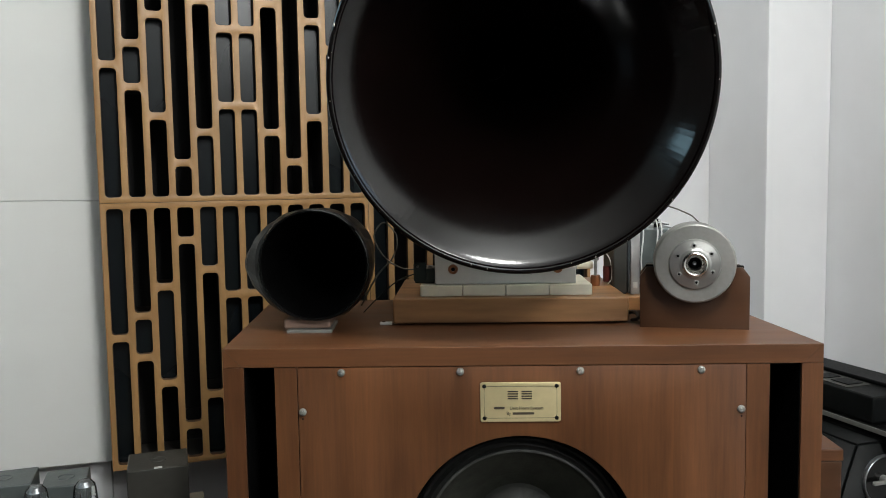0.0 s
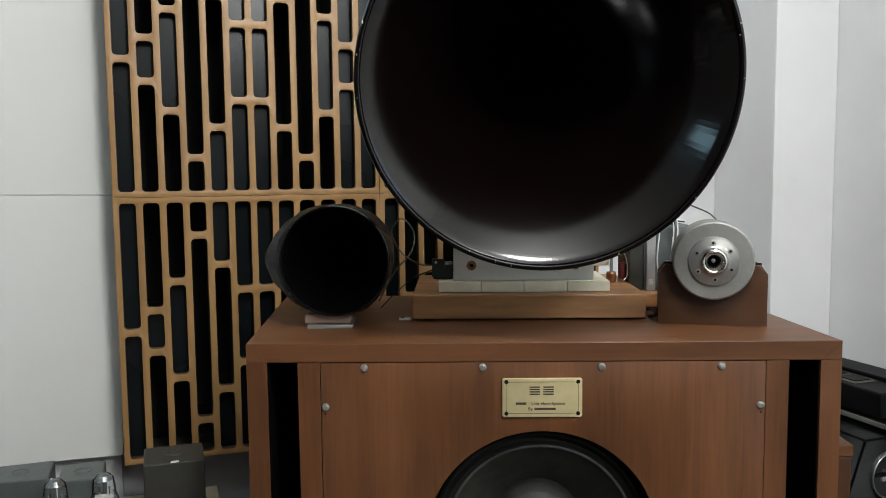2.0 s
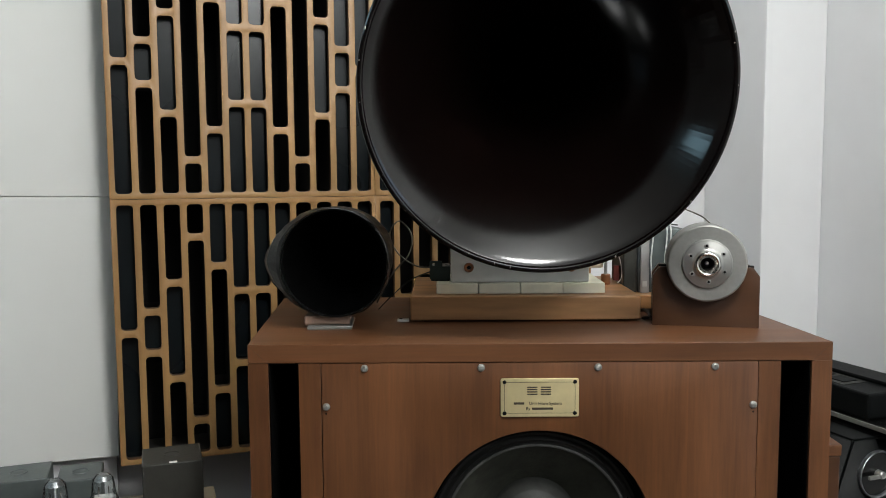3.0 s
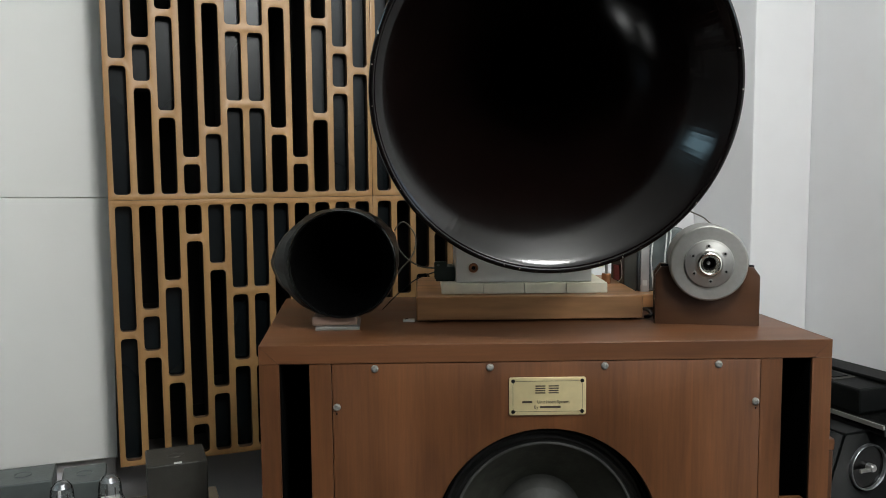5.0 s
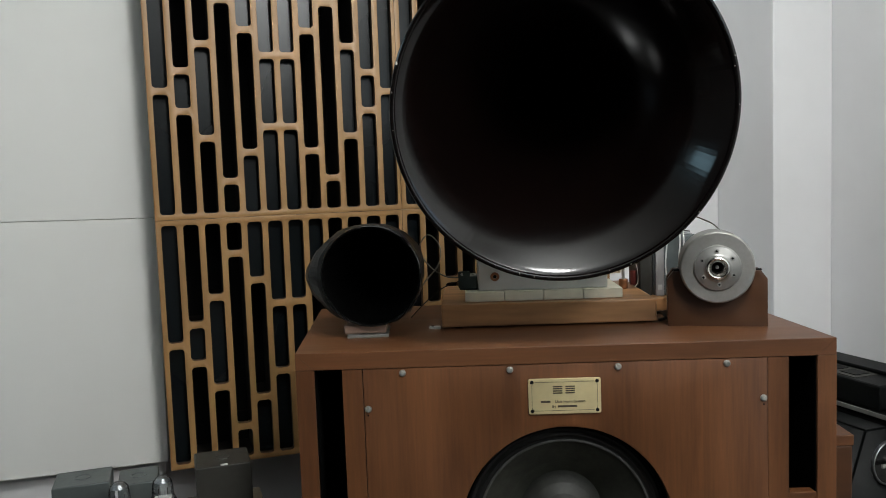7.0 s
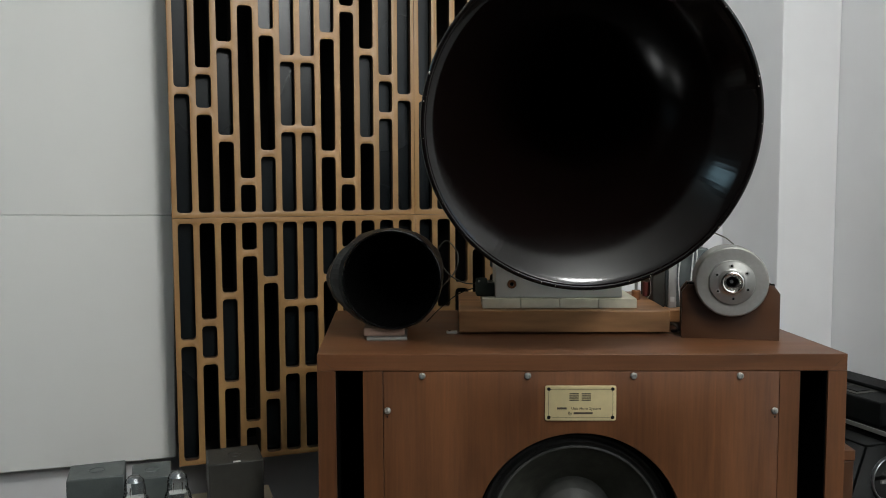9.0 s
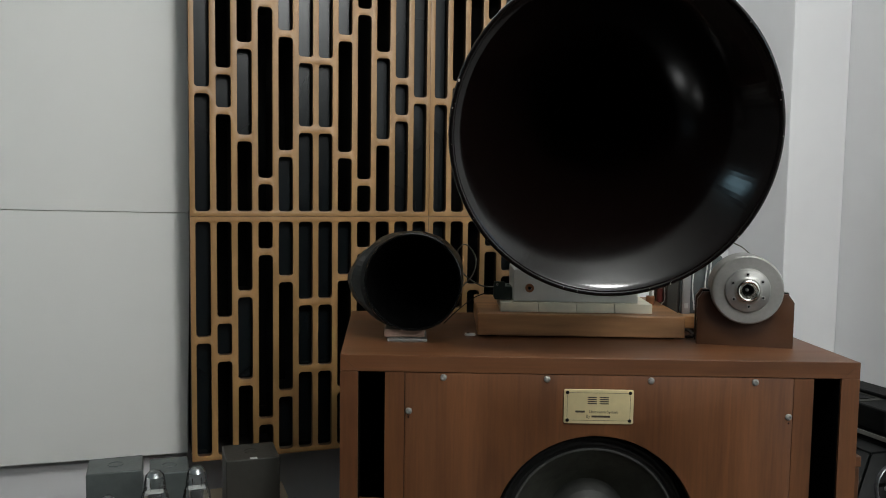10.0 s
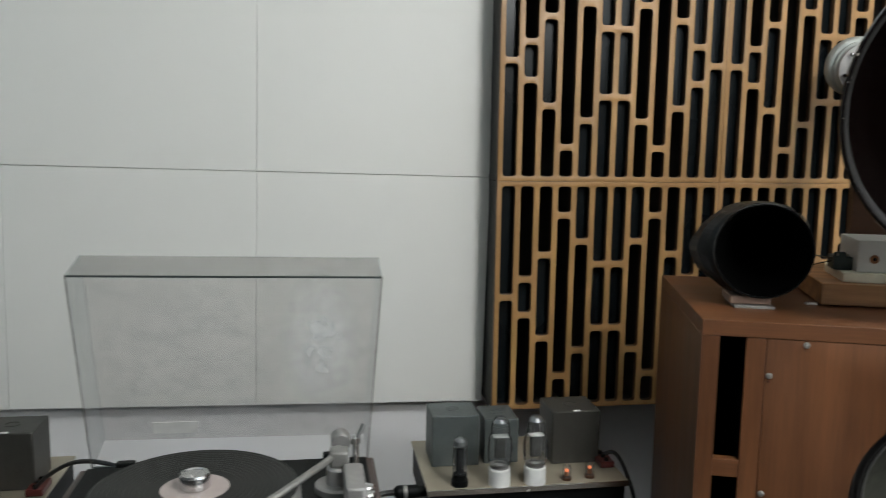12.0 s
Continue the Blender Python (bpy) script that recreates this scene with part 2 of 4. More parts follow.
DRIVER_GREY = material("pale grey cast metal", (0.42, 0.44, 0.42), 0.4, 0.3, var=0.1)
ACRYLIC = thin_acrylic("smoky clear acrylic", (0.885, 0.88, 0.875), 1.12, 0.025, ((0.145, 0.083, 0.19), (0.075, 0.2, 0.15)))
ACRYLIC_SIDE = thin_acrylic("smoky acrylic seen edge-on", (0.85, 0.855, 0.855), 1.12, 0.03)
EDGE_DARK = material("dark acrylic edge", (0.04, 0.05, 0.05), 0.2)
LAMP_FACE = glow("lamp diffuser", (1, 0.96, 0.9), 3.0)


# ---- mesh helpers ----
def box(x0, x1, y0, y1, z0, z1, bevel=0.0, seg=2, bm=None):
    own = bm is None
    bm = bm or bmesh.new()
    r = bmesh.ops.create_cube(bm, size=1)
    bmesh.ops.scale(bm, vec=(x1 - x0, y1 - y0, z1 - z0), verts=r["verts"])
    bmesh.ops.translate(bm, vec=((x0 + x1) / 2, (y0 + y1) / 2, (z0 + z1) / 2), verts=r["verts"])
    if bevel:
        es = list({e for v in r["verts"] for e in v.link_edges})
        bmesh.ops.bevel(bm, geom=es, offset=bevel, segments=seg, affect="EDGES", profile=0.5)
    if own:
        bm.normal_update()
        for f in bm.faces:
            f.tag = max(abs(c) for c in f.normal) > 0.9999
    return bm


def lathe(profile, steps=48, axis="z", bm=None, m=None):
    """Turns (radius, height) pairs round an axis; a radius of 0 closes the end."""
    bm = bm or bmesh.new()
    rings = []
    turn = {"z": Matrix(), "y": pose(0, 0, 0, -90), "-y": pose(0, 0, 0, 90), "x": pose(0, 0, 0, 0, 90)}[axis]
    mm = (m or Matrix()) @ turn
    for r, h in profile:
        if r <= 1e-6:
            rings.append([bm.verts.new(mm @ Vector((0, 0, h)))])
        else:
            rings.append([bm.verts.new(mm @ Vector((r * math.cos(2 * math.pi * i / steps), r * math.sin(2 * math.pi * i / steps), h))) for i in range(steps)])
    for a, b in zip(rings, rings[1:]):
        for i in range(steps):
            j = (i + 1) % steps
            if len(a) == 1 and len(b) == 1:
                break
            if len(a) == 1:
                bm.faces.new((a[0], b[j], b[i]))
            elif len(b) == 1:
                bm.faces.new((a[i], a[j], b[0]))
            else:
                bm.faces.new((a[i], a[j], b[j], b[i]))
    bmesh.ops.recalc_face_normals(bm, faces=bm.faces)
    return bm


def tube(points, radius, steps=8, bm=None, smooth=6):
    """A round cable or rod through the points, rounded by Catmull-Rom."""
    bm = bm or bmesh.new()
    p = [Vector(q) for q in points]
    if smooth > 1 and len(p) > 2:
        q = [p[0] * 2 - p[1]] + p + [p[-1] * 2 - p[-2]]
        line = []
        for i in range(1, len(q) - 2):
            for k in range(smooth):
                t = k / smooth
                line.append(0.5 * (2 * q[i] + (q[i + 1] - q[i - 1]) * t + (2 * q[i - 1] - 5 * q[i] + 4 * q[i + 1] - q[i + 2]) * t * t + (3 * q[i] - q[i - 1] - 3 * q[i + 1] + q[i + 2]) * t ** 3))
        p = line + [p[-1]]
    rings = []
    for i, c in enumerate(p):
        d = (p[min(i + 1, len(p) - 1)] - p[max(i - 1, 0)]).normalized()
        s = d.cross(Vector((0.13, 0.27, 1)) if abs(d.z) < 0.9 else Vector((1, 0.2, 0))).normalized()
        u = s.cross(d)
        rings.append([bm.verts.new(c + radius * (s * math.cos(2 * math.pi * k / steps) + u * math.sin(2 * math.pi * k / steps))) for k in range(steps)])
    for a, b in zip(rings, rings[1:]):
        for k in range(steps):
            bm.faces.new((a[k], a[(k + 1) % steps], b[(k + 1) % steps], b[k]))
    bm.faces.new(rings[0])
    bm.faces.new(rings[-1])
    bmesh.ops.recalc_face_normals(bm, faces=bm.faces)
    return bm


def link(name, bm, mat, smooth=0.6):
    me = bpy.data.meshes.new(name)
    for e in bm.edges:
        e.smooth = len(e.link_faces) == 2 and e.calc_face_angle(0) < smooth
    for f in bm.faces:
        f.smooth = not f.tag
    bm.to_mesh(me)
    bm.free()
    me.materials.append(mat)
    return new(name, me)


def part(name, bm, mat, parent, label=""):
    ob = link(name, bm, mat)
    ob.parent = parent
    return tagged(ob, label)


def thing(name, m, label, category, group="", kind=""):
    ob = new(name)
    ob.empty_display_size = 0.05
    ob.matrix_world = m
    return tagged(ob, label, category, group, kind)


def structure(name, bm, mat, label, m=ROOM):
    ob = link(name, bm, mat)
    ob.matrix_world = m
    return tagged(ob, label, kind="structure")


def rounded(x0, x1, z0, z1, r, n=4):
    pts = []
    for cx, cz, a0 in ((x1 - r, z1 - r, 0), (x0 + r, z1 - r, 90), (x0 + r, z0 + r, 180), (x1 - r, z0 + r, 270)):
        for k in range(n + 1):
            a = radians(a0 + 90 * k / n)
            pts.append((cx + r * math.cos(a), cz + r * math.sin(a)))
    return pts


def plate(outlines, depth, bevel=0.0):
    """A sheet in the x-z plane with holes: the first outline less the others. Its front is at y = 0, its back at y = depth."""
    cu = bpy.data.curves.new("outline", "CURVE")
    cu.dimensions, cu.fill_mode, cu.extrude, cu.bevel_depth, cu.bevel_resolution = "2D", "BOTH", depth / 2 - bevel, bevel, 1
    for pts in outlines:
        sp = cu.splines.new("POLY")
        sp.points.add(len(pts) - 1)
        for q, (x, z) in zip(sp.points, pts):
            q.co = (x, z, 0, 1)
        sp.use_cyclic_u = True
    ob = bpy.data.objects.new("outline", cu)
    scene.collection.objects.link(ob)
    bpy.context.view_layer.update()
    me = bpy.data.meshes.new_from_object(ob.evaluated_get(bpy.context.evaluated_depsgraph_get()))
    bpy.data.objects.remove(ob)
    bm = bmesh.new()
    bm.from_mesh(me)
    bpy.data.meshes.remove(me)
    bmesh.ops.remove_doubles(bm, verts=bm.verts, dist=1e-5)
    bmesh.ops.transform(bm, matrix=pose(0, depth / 2, 0, 90), verts=bm.verts)
    return bm


def circle(cx, cz, r, n=64):
    return [(cx + r * math.cos(2 * math.pi * k / n), cz + r * math.sin(2 * math.pi * k / n)) for k in range(n)]


def words(text, size, depth=0.0003):
    """Letters of the built-in font as a mesh in the x-z plane, centred."""
    cu = bpy.data.curves.new("words", "FONT")
    cu.body, cu.size, cu.extrude, cu.align_x, cu.align_y = text, size, depth, "CENTER", "CENTER"
    ob = bpy.data.objects.new("words", cu)
    scene.collection.objects.link(ob)
    bpy.context.view_layer.update()
    me = bpy.data.meshes.new_from_object(ob.evaluated_get(bpy.context.evaluated_depsgraph_get()))
    bpy.data.objects.remove(ob)
    bm = bmesh.new()
    bm.from_mesh(me)
    bpy.data.meshes.remove(me)
    bmesh.ops.transform(bm, matrix=pose(0, 0, 0, 90), verts=bm.verts)
    return bm


# ---- the room ----
T = 0.12
structure("floor", box(LEFT_U - T, RIGHT_U + T, FRONT_V - T, WALL_V + T, -0.1, 0), FLOOR_WOOD, "brown wooden floor of the listening room")
structure("ceiling", box(LEFT_U - T, RIGHT_U + T, FRONT_V - T, WALL_V + T, CEIL, CEIL + 0.1), CEIL_PAINT, "plain white ceiling")
structure("wall_north", box(LEFT_U, RIGHT_U, WALL_V, WALL_V + T, 0, CEIL), WALL_PAINT, "white painted back wall behind the loudspeaker")
structure("wall_north_face", box(LEFT_U + 0.001, -0.014, 0.149, WALL_V - 0.001, 0.001, CEIL - 0.001), WALL_PAINT, "white painted wall behind the cloth panels")
structure("wall_pillar", box(1.715, RIGHT_U - 0.001, -0.057, WALL_V - 0.001, 0, CEIL - 0.001, 0.004), WALL_PAINT, "white painted pillar in the corner")
structure("wall_south", box(LEFT_U, RIGHT_U, FRONT_V - T, FRONT_V, 0, CEIL), WALL_FAR, "plain wall at the far end of the room")
bm = plate([[(FRONT_V - T, 0), (WALL_V + T, 0), (WALL_V + T, CEIL), (FRONT_V - T, CEIL)], [(WV0, WZ0), (WV1, WZ0), (WV1, WZ1), (WV0, WZ1)]], T)
WEST = ROOM @ pose(LEFT_U, 0, 0, 0, 0, 90)
structure("wall_west", bm, WALL_FAR, "plain side wall with a window", WEST)
window = tagged(new("window_1"), "white framed window with daylight behind", kind="structure")
window.matrix_world = WEST @ pose(0, 0.03, 0)
WM = (WV0 + WV1) / 2
part("window_frame", plate([[(WV0, WZ0), (WV1, WZ0), (WV1, WZ1), (WV0, WZ1)], [(WV0 + .05, WZ0 + .05), (WM - .02, WZ0 + .05), (WM - .02, WZ1 - .05), (WV0 + .05, WZ1 - .05)],
                            [(WM + .02, WZ0 + .05), (WV1 - .05, WZ0 + .05), (WV1 - .05, WZ1 - .05), (WM + .02, WZ1 - .05)]], 0.05), WALL_PAINT, window)

EAST = ROOM @ pose(RIGHT_U + T, 0, 0, 0, 0, 90)
bm = plate([[(FRONT_V - T, 0), (WALL_V + T, 0), (WALL_V + T, CEIL), (FRONT_V - T, CEIL)], [(EV0, EZ0), (EV1, EZ0), (EV1, EZ1), (EV0, EZ1)]], T)
structure("wall_east", bm, WALL_PAINT, "white painted side wall with a window", EAST)
window = tagged(new("window_2"), "white framed window with daylight behind", kind="structure")
window.matrix_world = EAST @ pose(0, 0.03, 0)
part("window_frame", plate([[(EV0, EZ0), (EV1, EZ0), (EV1, EZ1), (EV0, EZ1)], [(EV0 + .05, EZ0 + .05), (EV1 - .05, EZ0 + .05), (EV1 - .05, EZ1 - .05), (EV0 + .05, EZ1 - .05)]], 0.05), WALL_PAINT, window)

# ceiling lamp
lamp = thing("ceiling_lamp", ROOM @ pose(*LAMPS[0][:2], CEIL), "round white ceiling lamp with a glowing dome", "lamp", "ceiling lamps")
part("housing", lathe([(0, 0), (0.19, 0), (0.19, -0.03), (0.185, -0.035), (0, -0.035)], 48), CEIL_PAINT, lamp)
part("diffuser", lathe([(0.18, -0.0355), (0.175, -0.06), (0.14, -0.095), (0.08, -0.115), (0, -0.12)], 48), LAMP_FACE, lamp)
copy_thing(lamp, ROOM @ pose(*LAMPS[1][:2], CEIL))

# cloth panels on the back wall: three columns, two rows
PANEL_V = 0.105
first = None
for i in range(3):
    for j in range(2):
        m = ROOM @ pose(-0.006, PANEL_V, 0.59, 0, 1.0, 0) @ pose(-0.605 * (i + 1), 0, 0.6135 * j)
        if first is None:
            first = thing("sound_absorber", m, "off-white cloth-covered acoustic panel on the wall", "sound absorber", "cloth panels on the wall")
            part("cloth_face", box(0.0002, 0.6048, 0, 0.04, 0.0006, 0.6129, 0.0016), FABRIC, first)
            part("batten", box(0.03, 0.57, 0.04, 0.0435, 0.06, 0.55), BIRCH_SIDE, first)
        else:
            copy_thing(first, m)

# slotted wooden diffusers, two by two
BARS = [0, 0.047, 0.11, 0.213, 0.145, 0.085]
BARS = BARS + BARS[::-1]
GREY = ["111", "010", "010", "000", "101", "111", "111", "001", "000", "010", "111", "101"]


def diffuser(m):
    ob = thing("sound_diffuser", m, "birch plywood slotted diffuser panel on the wall", "sound diffuser", "slotted diffusers")
    size, pitch, half = 0.6, 0.05, 0.3
    outs = [[(0.0009, 0.0009), (size - 0.0009, 0.0009), (size - 0.0009, size - 0.0009), (0.0009, size - 0.0009)]]
    backs = []
    for c, d in enumerate(BARS):
        x0, x1 = 0.0035 + c * 0.0494 + 0.0085, 0.0035 + (c + 1) * 0.0494 - 0.0085 + 0.0035
        cuts = [half] if d == 0 else [half - d, half + d]
        zs = [0.012] + [q for cz in cuts for q in (cz - 0.0075, cz + 0.0075)] + [size - 0.012]
        for k in range(0, len(zs), 2):
            outs.append(rounded(x0, x1, zs[k], zs[k + 1], 0.009))
            seg = 2 * (k // 2) if d == 0 else k // 2
            backs.append((x0, x1, zs[k], zs[k + 1], GREY[c][seg] == "1"))
    grille = part("grille", plate(outs, 0.018, 0.0006), BIRCH, ob)
    # the cut edges are singed brown
    grille.data.materials.append(SINGED)
    for p in grille.data.polygons:
        if abs(p.normal.y) < 0.9:
            p.material_index = 1
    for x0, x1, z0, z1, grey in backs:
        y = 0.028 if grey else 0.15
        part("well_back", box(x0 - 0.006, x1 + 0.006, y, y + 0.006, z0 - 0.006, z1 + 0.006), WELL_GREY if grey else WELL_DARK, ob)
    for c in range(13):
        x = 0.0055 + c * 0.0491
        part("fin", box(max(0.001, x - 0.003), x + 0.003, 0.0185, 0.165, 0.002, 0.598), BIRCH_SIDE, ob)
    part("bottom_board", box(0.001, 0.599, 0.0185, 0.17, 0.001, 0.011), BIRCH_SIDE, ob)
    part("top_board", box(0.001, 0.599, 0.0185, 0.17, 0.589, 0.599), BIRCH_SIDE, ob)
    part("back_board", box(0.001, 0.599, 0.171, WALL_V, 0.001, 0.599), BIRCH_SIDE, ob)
    return ob


one = diffuser(ROOM @ pose(0, 0, 0.599))
for u, z in ((0.6, 0.599), (0, 1.199), (0.6, 1.199)):
    copy_thing(one, ROOM @ pose(u, 0, z))

# ---- the bass cabinet ----
W, D, H = 0.431, 0.47, 1.0
cab = thing("loudspeaker_cabinet", pose(0, 0, 0), "walnut-veneered bass loudspeaker cabinet with slotted side ports", "loudspeaker")
part("top_board", box(-W, W, 0, D, H - 0.028, H, 0.0012), WALNUT_H, cab)
part("side_board", box(-W, -W + 0.03, 0.0003, D, 0, H - 0.0281, 0.0004), WALNUT_V, cab)
part("side_board", box(W - 0.03, W, 0.0003, D, 0, H - 0.0281, 0.0004), WALNUT_V, cab)
part("bottom_board", box(-W + 0.031, W - 0.031, 0.001, D, 0, 0.028), WALNUT_H, cab)
part("back_board", box(-W + 0.031, W - 0.031, D - 0.02, D - 0.001, 0.029, H - 0.029), BLACK_MATTE, cab)
for s in (-1, 1):
    a, b = sorted((s * 0.3235, s * 0.356))
    part("stile", box(a, b, 0.0012, 0.12, 0.029, H - 0.0286, 0.0004), WALNUT_V, cab)
    part("port_liner", box(a, b, 0.121, D - 0.03, 0.029, H - 0.029), BLACK_MATTE, cab)
    a, b = sorted((s * 0.3565, s * 0.4005))
    for z in (0.717, 0.46, 0.2):
        part("port_rail", box(a, b, 0.0015, 0.022, z, z + 0.032, 0.001), WALNUT_H, cab)
    # added near-black sheets stand in for the shade inside the port
    part("port_liner", box(a - 0.0002, a + 0.0015, 0.004, 0.199, 0.03, H - 0.0295), SHADE_BLACK, cab)
    part("port_liner", box(b - 0.0015, b + 0.0002, 0.004, 0.199, 0.03, H - 0.0295), SHADE_BLACK, cab)
    part("port_liner", box(a + 0.002, b - 0.002, 0.004, 0.199, H - 0.0305, H - 0.0288), SHADE_BLACK, cab)
    part("port_back", box(a, b, 0.2, 0.21, 0.029, H - 0.029), SHADE_BLACK, cab)
WZ, WR = 0.695, 0.174
part("baffle", plate([[(-0.3215, 0.031), (0.3215, 0.031), (0.3215, H - 0.03), (-0.3215, H - 0.03)], circle(0, WZ, WR, 96)], 0.025, 0.0012), WALNUT_V, cab).location = (0, 0.001, 0)
woof = part("woofer", lathe([(0.19, 0.026), (0.19, 0.034), (0.166, 0.034), (0.164, 0.03), (0.166, 0.026)], 80, "y"), BLACK_PLASTIC, cab, "large black paper-cone woofer")
woof.location = (0, 0, WZ)
part("surround", lathe([(0.166, 0.034), (0.161, 0.03), (0.156, 0.032), (0.151, 0.027), (0.146, 0.031), (0.141, 0.031)], 80, "y"), RUBBER, woof)
part("cone", lathe([(0.141, 0.0305), (0.139, 0.033), (0.12, 0.047), (0.095, 0.066), (0.07, 0.088), (0.05, 0.11)], 80, "y"), CONE, woof)
# thin ring whose lighter grey paints in the surround's edge highlight
part("cone_edge", lathe([(0.1395, 0.0305), (0.1395, 0.029), (0.1415, 0.0282), (0.1435, 0.029), (0.1435, 0.0305)], 80, "y"), EDGE_HIGHLIGHT, woof, "thin grey line, a painted highlight where the surround meets the cone")
part("dust_cap", lathe([(0, 0.049), (0.02, 0.051), (0.04, 0.058), (0.055, 0.069), (0.066, 0.082), (0.07, 0.0885)], 64, "y"), CAP, woof)
for o in cab.children:
    if o.name.split(".")[0] not in ("woofer", "baffle"):
        for v in o.data.vertices:
            v.co.x -= 0.08 * max(0, v.co.y)
for s_ in (-1, 1):
    bm = box(-0.0003, 0.0003, -0.0004, 0.0012, -0.02, 0.02)
    bmesh.ops.transform(bm, matrix=pose(s_ * (W - 0.015), 0.0, H - 0.0145, 0, s_ * 46, 0), verts=bm.verts)
    part("mitre_joint", bm, MAHOGANY, cab)
# baffle screws
screw = lathe([(0, -0.0032), (0.0018, -0.0032), (0.002, -0.002), (0.0028, -0.002), (0.003, -0.0032), (0.0045, -0.0026), (0.0056, -0.001), (0.0056, 0.001)], 20, "y")
sc = part("screw", screw, SCREW, cab, "bright zinc screw")
spots = [(x, 0.9638) for x in (-0.2586, -0.0862, 0.0862, 0.2586)] + [(s * 0.316, z) for s in (-1, 1) for z in (0.906, 0.692, 0.478, 0.264)] + [(x, 0.06) for x in (-0.2586, -0.0862, 0.0862, 0.2586)]
for k, (x, z) in enumerate(spots):
    o = sc if k == 0 else sc.copy()
    if k:
        scene.collection.objects.link(o)
    o.location = (x, 0.0005, z)
for s_ in (-1, 1):
    part("screw_hole", lathe([(0, 0.0002), (0.0014, 0.0002), (0.0014, 0.001)], 10, "y", m=pose(s_ * 0.3165, 0.0005, 0.8955)), BLACK_MATTE, cab)
# name plate
npl = part("name_plate", plate([rounded(-0.0575, 0.0575, -0.0285, 0.0285, 0.003)], 0.0025, 0.0004), BRASS_PLATE, cab, "pale brass plate with engraved writing")
npl.location = (0, -0.002, 0.919)
line = 0.0005
part("border", plate([rounded(-0.0525, 0.0525, -0.0235, 0.0235, 0.006), rounded(-0.0525 + line, 0.0525 - line, -0.0235 + line, 0.0235 - line, 0.0057)], 0.0006), INK, npl).location = (0, -0.0004, 0)
bars = [(-0.0185, -0.0035, 0.004, 0.018), (0.0015, 0.0165, 0.004, 0.018), (-0.0385, -0.023, -0.0105, -0.0065), (-0.0115, 0.0195, -0.0185, -0.0145)]
for x0, x1, z0, z1 in bars:
    n = 4 if z1 - z0 > 0.01 else 1
    step = (z1 - z0) / n
    for k in range(n):
        part("bar", box(x0, x1, -0.0004, 0.0004, z0 + k * step + 0.0003, z0 + (k + 0.62 if n > 1 else k + 0.9) * step), INK, npl)
part("lettering", words("Unit Horn System", 0.0066), INK, npl).location = (0.0085, -0.0003, -0.0088)
part("lettering", words("By", 0.0066), INK, npl).location = (-0.0172, -0.0003, -0.0165)
for x in (-0.052, 0.052):
    for z in (-0.0235, 0.0235):
        part("rivet", lathe([(0, -0.0012), (0.0022, -0.001), (0.003, 0)], 14, "y"), BLACK_MATTE, npl).location = (x, 0, z)

# ---- on the cabinet: wood block, cream slab, steel box ----
block = link("wooden_block", box(-0.198, 0.19, 0.177, 0.45, 1.003, 1.044, 0.003), OAK)
tagged(block, "light hardwood block with figured grain on small feet", "wooden block")
for x in (-0.17, 0.165):
    for y in (0.2, 0.42):
        part("foot", lathe([(0.012, 1.0), (0.012, 1.0035)], 16, "z", m=pose(x, y, 0)), BLACK_MATTE, block)

# ---- big horn ----
HX, HY, HZ = -0.003, -0.08, 1.3625
horn = thing("bass_horn", pose(HX + 0.005, HY, HZ, 9, 0, 1.0), "very large round horn in glossy dark brown lacquer", "loudspeaker horn")


def horn_profile(throat=0.026, mouth=0.249):
    """Radius and depth from the mouth inwards: a quick roll at the lip, then a slow exponential and a straight throat."""
    out, r, y = [], mouth, 0.006
    while r > throat:
        out.append((r, y))
        dr = 0.0012 if r > 0.19 else 0.003
        slope = 4.08 * r + 0.7 * max(0, (r - 0.239) / 0.01) ** 1.5
        y += dr / slope
        r -= dr
    return out + [(throat, y), (throat, 0.78)]


inner = horn_profile()
rim = [(0.249 + 0.0045 - 0.0045 * math.cos(a), 0.006 - 0.0045 * math.sin(a)) for a in [math.pi * k / 8 for k in range(9)]]
outer = [(r + 0.009, y + 0.004) for r, y in inner]
part("flare", lathe(inner[::-1] + rim[1:-1] + outer, 176, "y"), HORN_PAINT, horn)
# added black disc: shade in the throat, hiding the driver's lit face
part("throat_plug", lathe([(0, 0.772), (0.0255, 0.7795)], 32, "y"), BLACK_MATTE, horn)
part("throat_flange", lathe([(0.03, 0.765), (0.06, 0.765), (0.06, 0.785), (0.03, 0.785)], 40, "y"), ALU_SATIN, horn)
part("driver", lathe([(0, 0.785), (0.06, 0.785), (0.064, 0.79), (0.063, 0.81), (0.069, 0.815), (0.072, 0.825), (0.072, 0.85), (0.068, 0.862), (0.05, 0.874), (0, 0.876)], 48, "y"), DRIVER_GREY, horn, "silver-grey compression driver")

post = link("horn_support", box(-0.09, 0.07, 0.415, 0.445, 1.0445, 1.39, 0.002), MAHOGANY)
tagged(post, "red-brown wooden post that carries the rear of the big horn", "support")
for k in range(32):
    a = random.uniform(0, 2 * math.pi)
    r = 0.2535 + random.uniform(-0.002, 0.0035)
    s = 0.0004 + 0.0013 * random.random() ** 3
    m = pose(r * math.cos(a), 0.0056 - 0.0045 * math.sqrt(max(0, 1 - ((r - 0.2535) / 0.0045) ** 2)), r * math.sin(a)) @ Matrix.Diagonal((1, 1, random.uniform(0.6, 2), 1))
    part("paint_chip", lathe([(0, -0.0006), (s, 0.0008)], 7, "y", m=m), RIM_WORN, horn, "chipped bare spot on the lacquered rim")
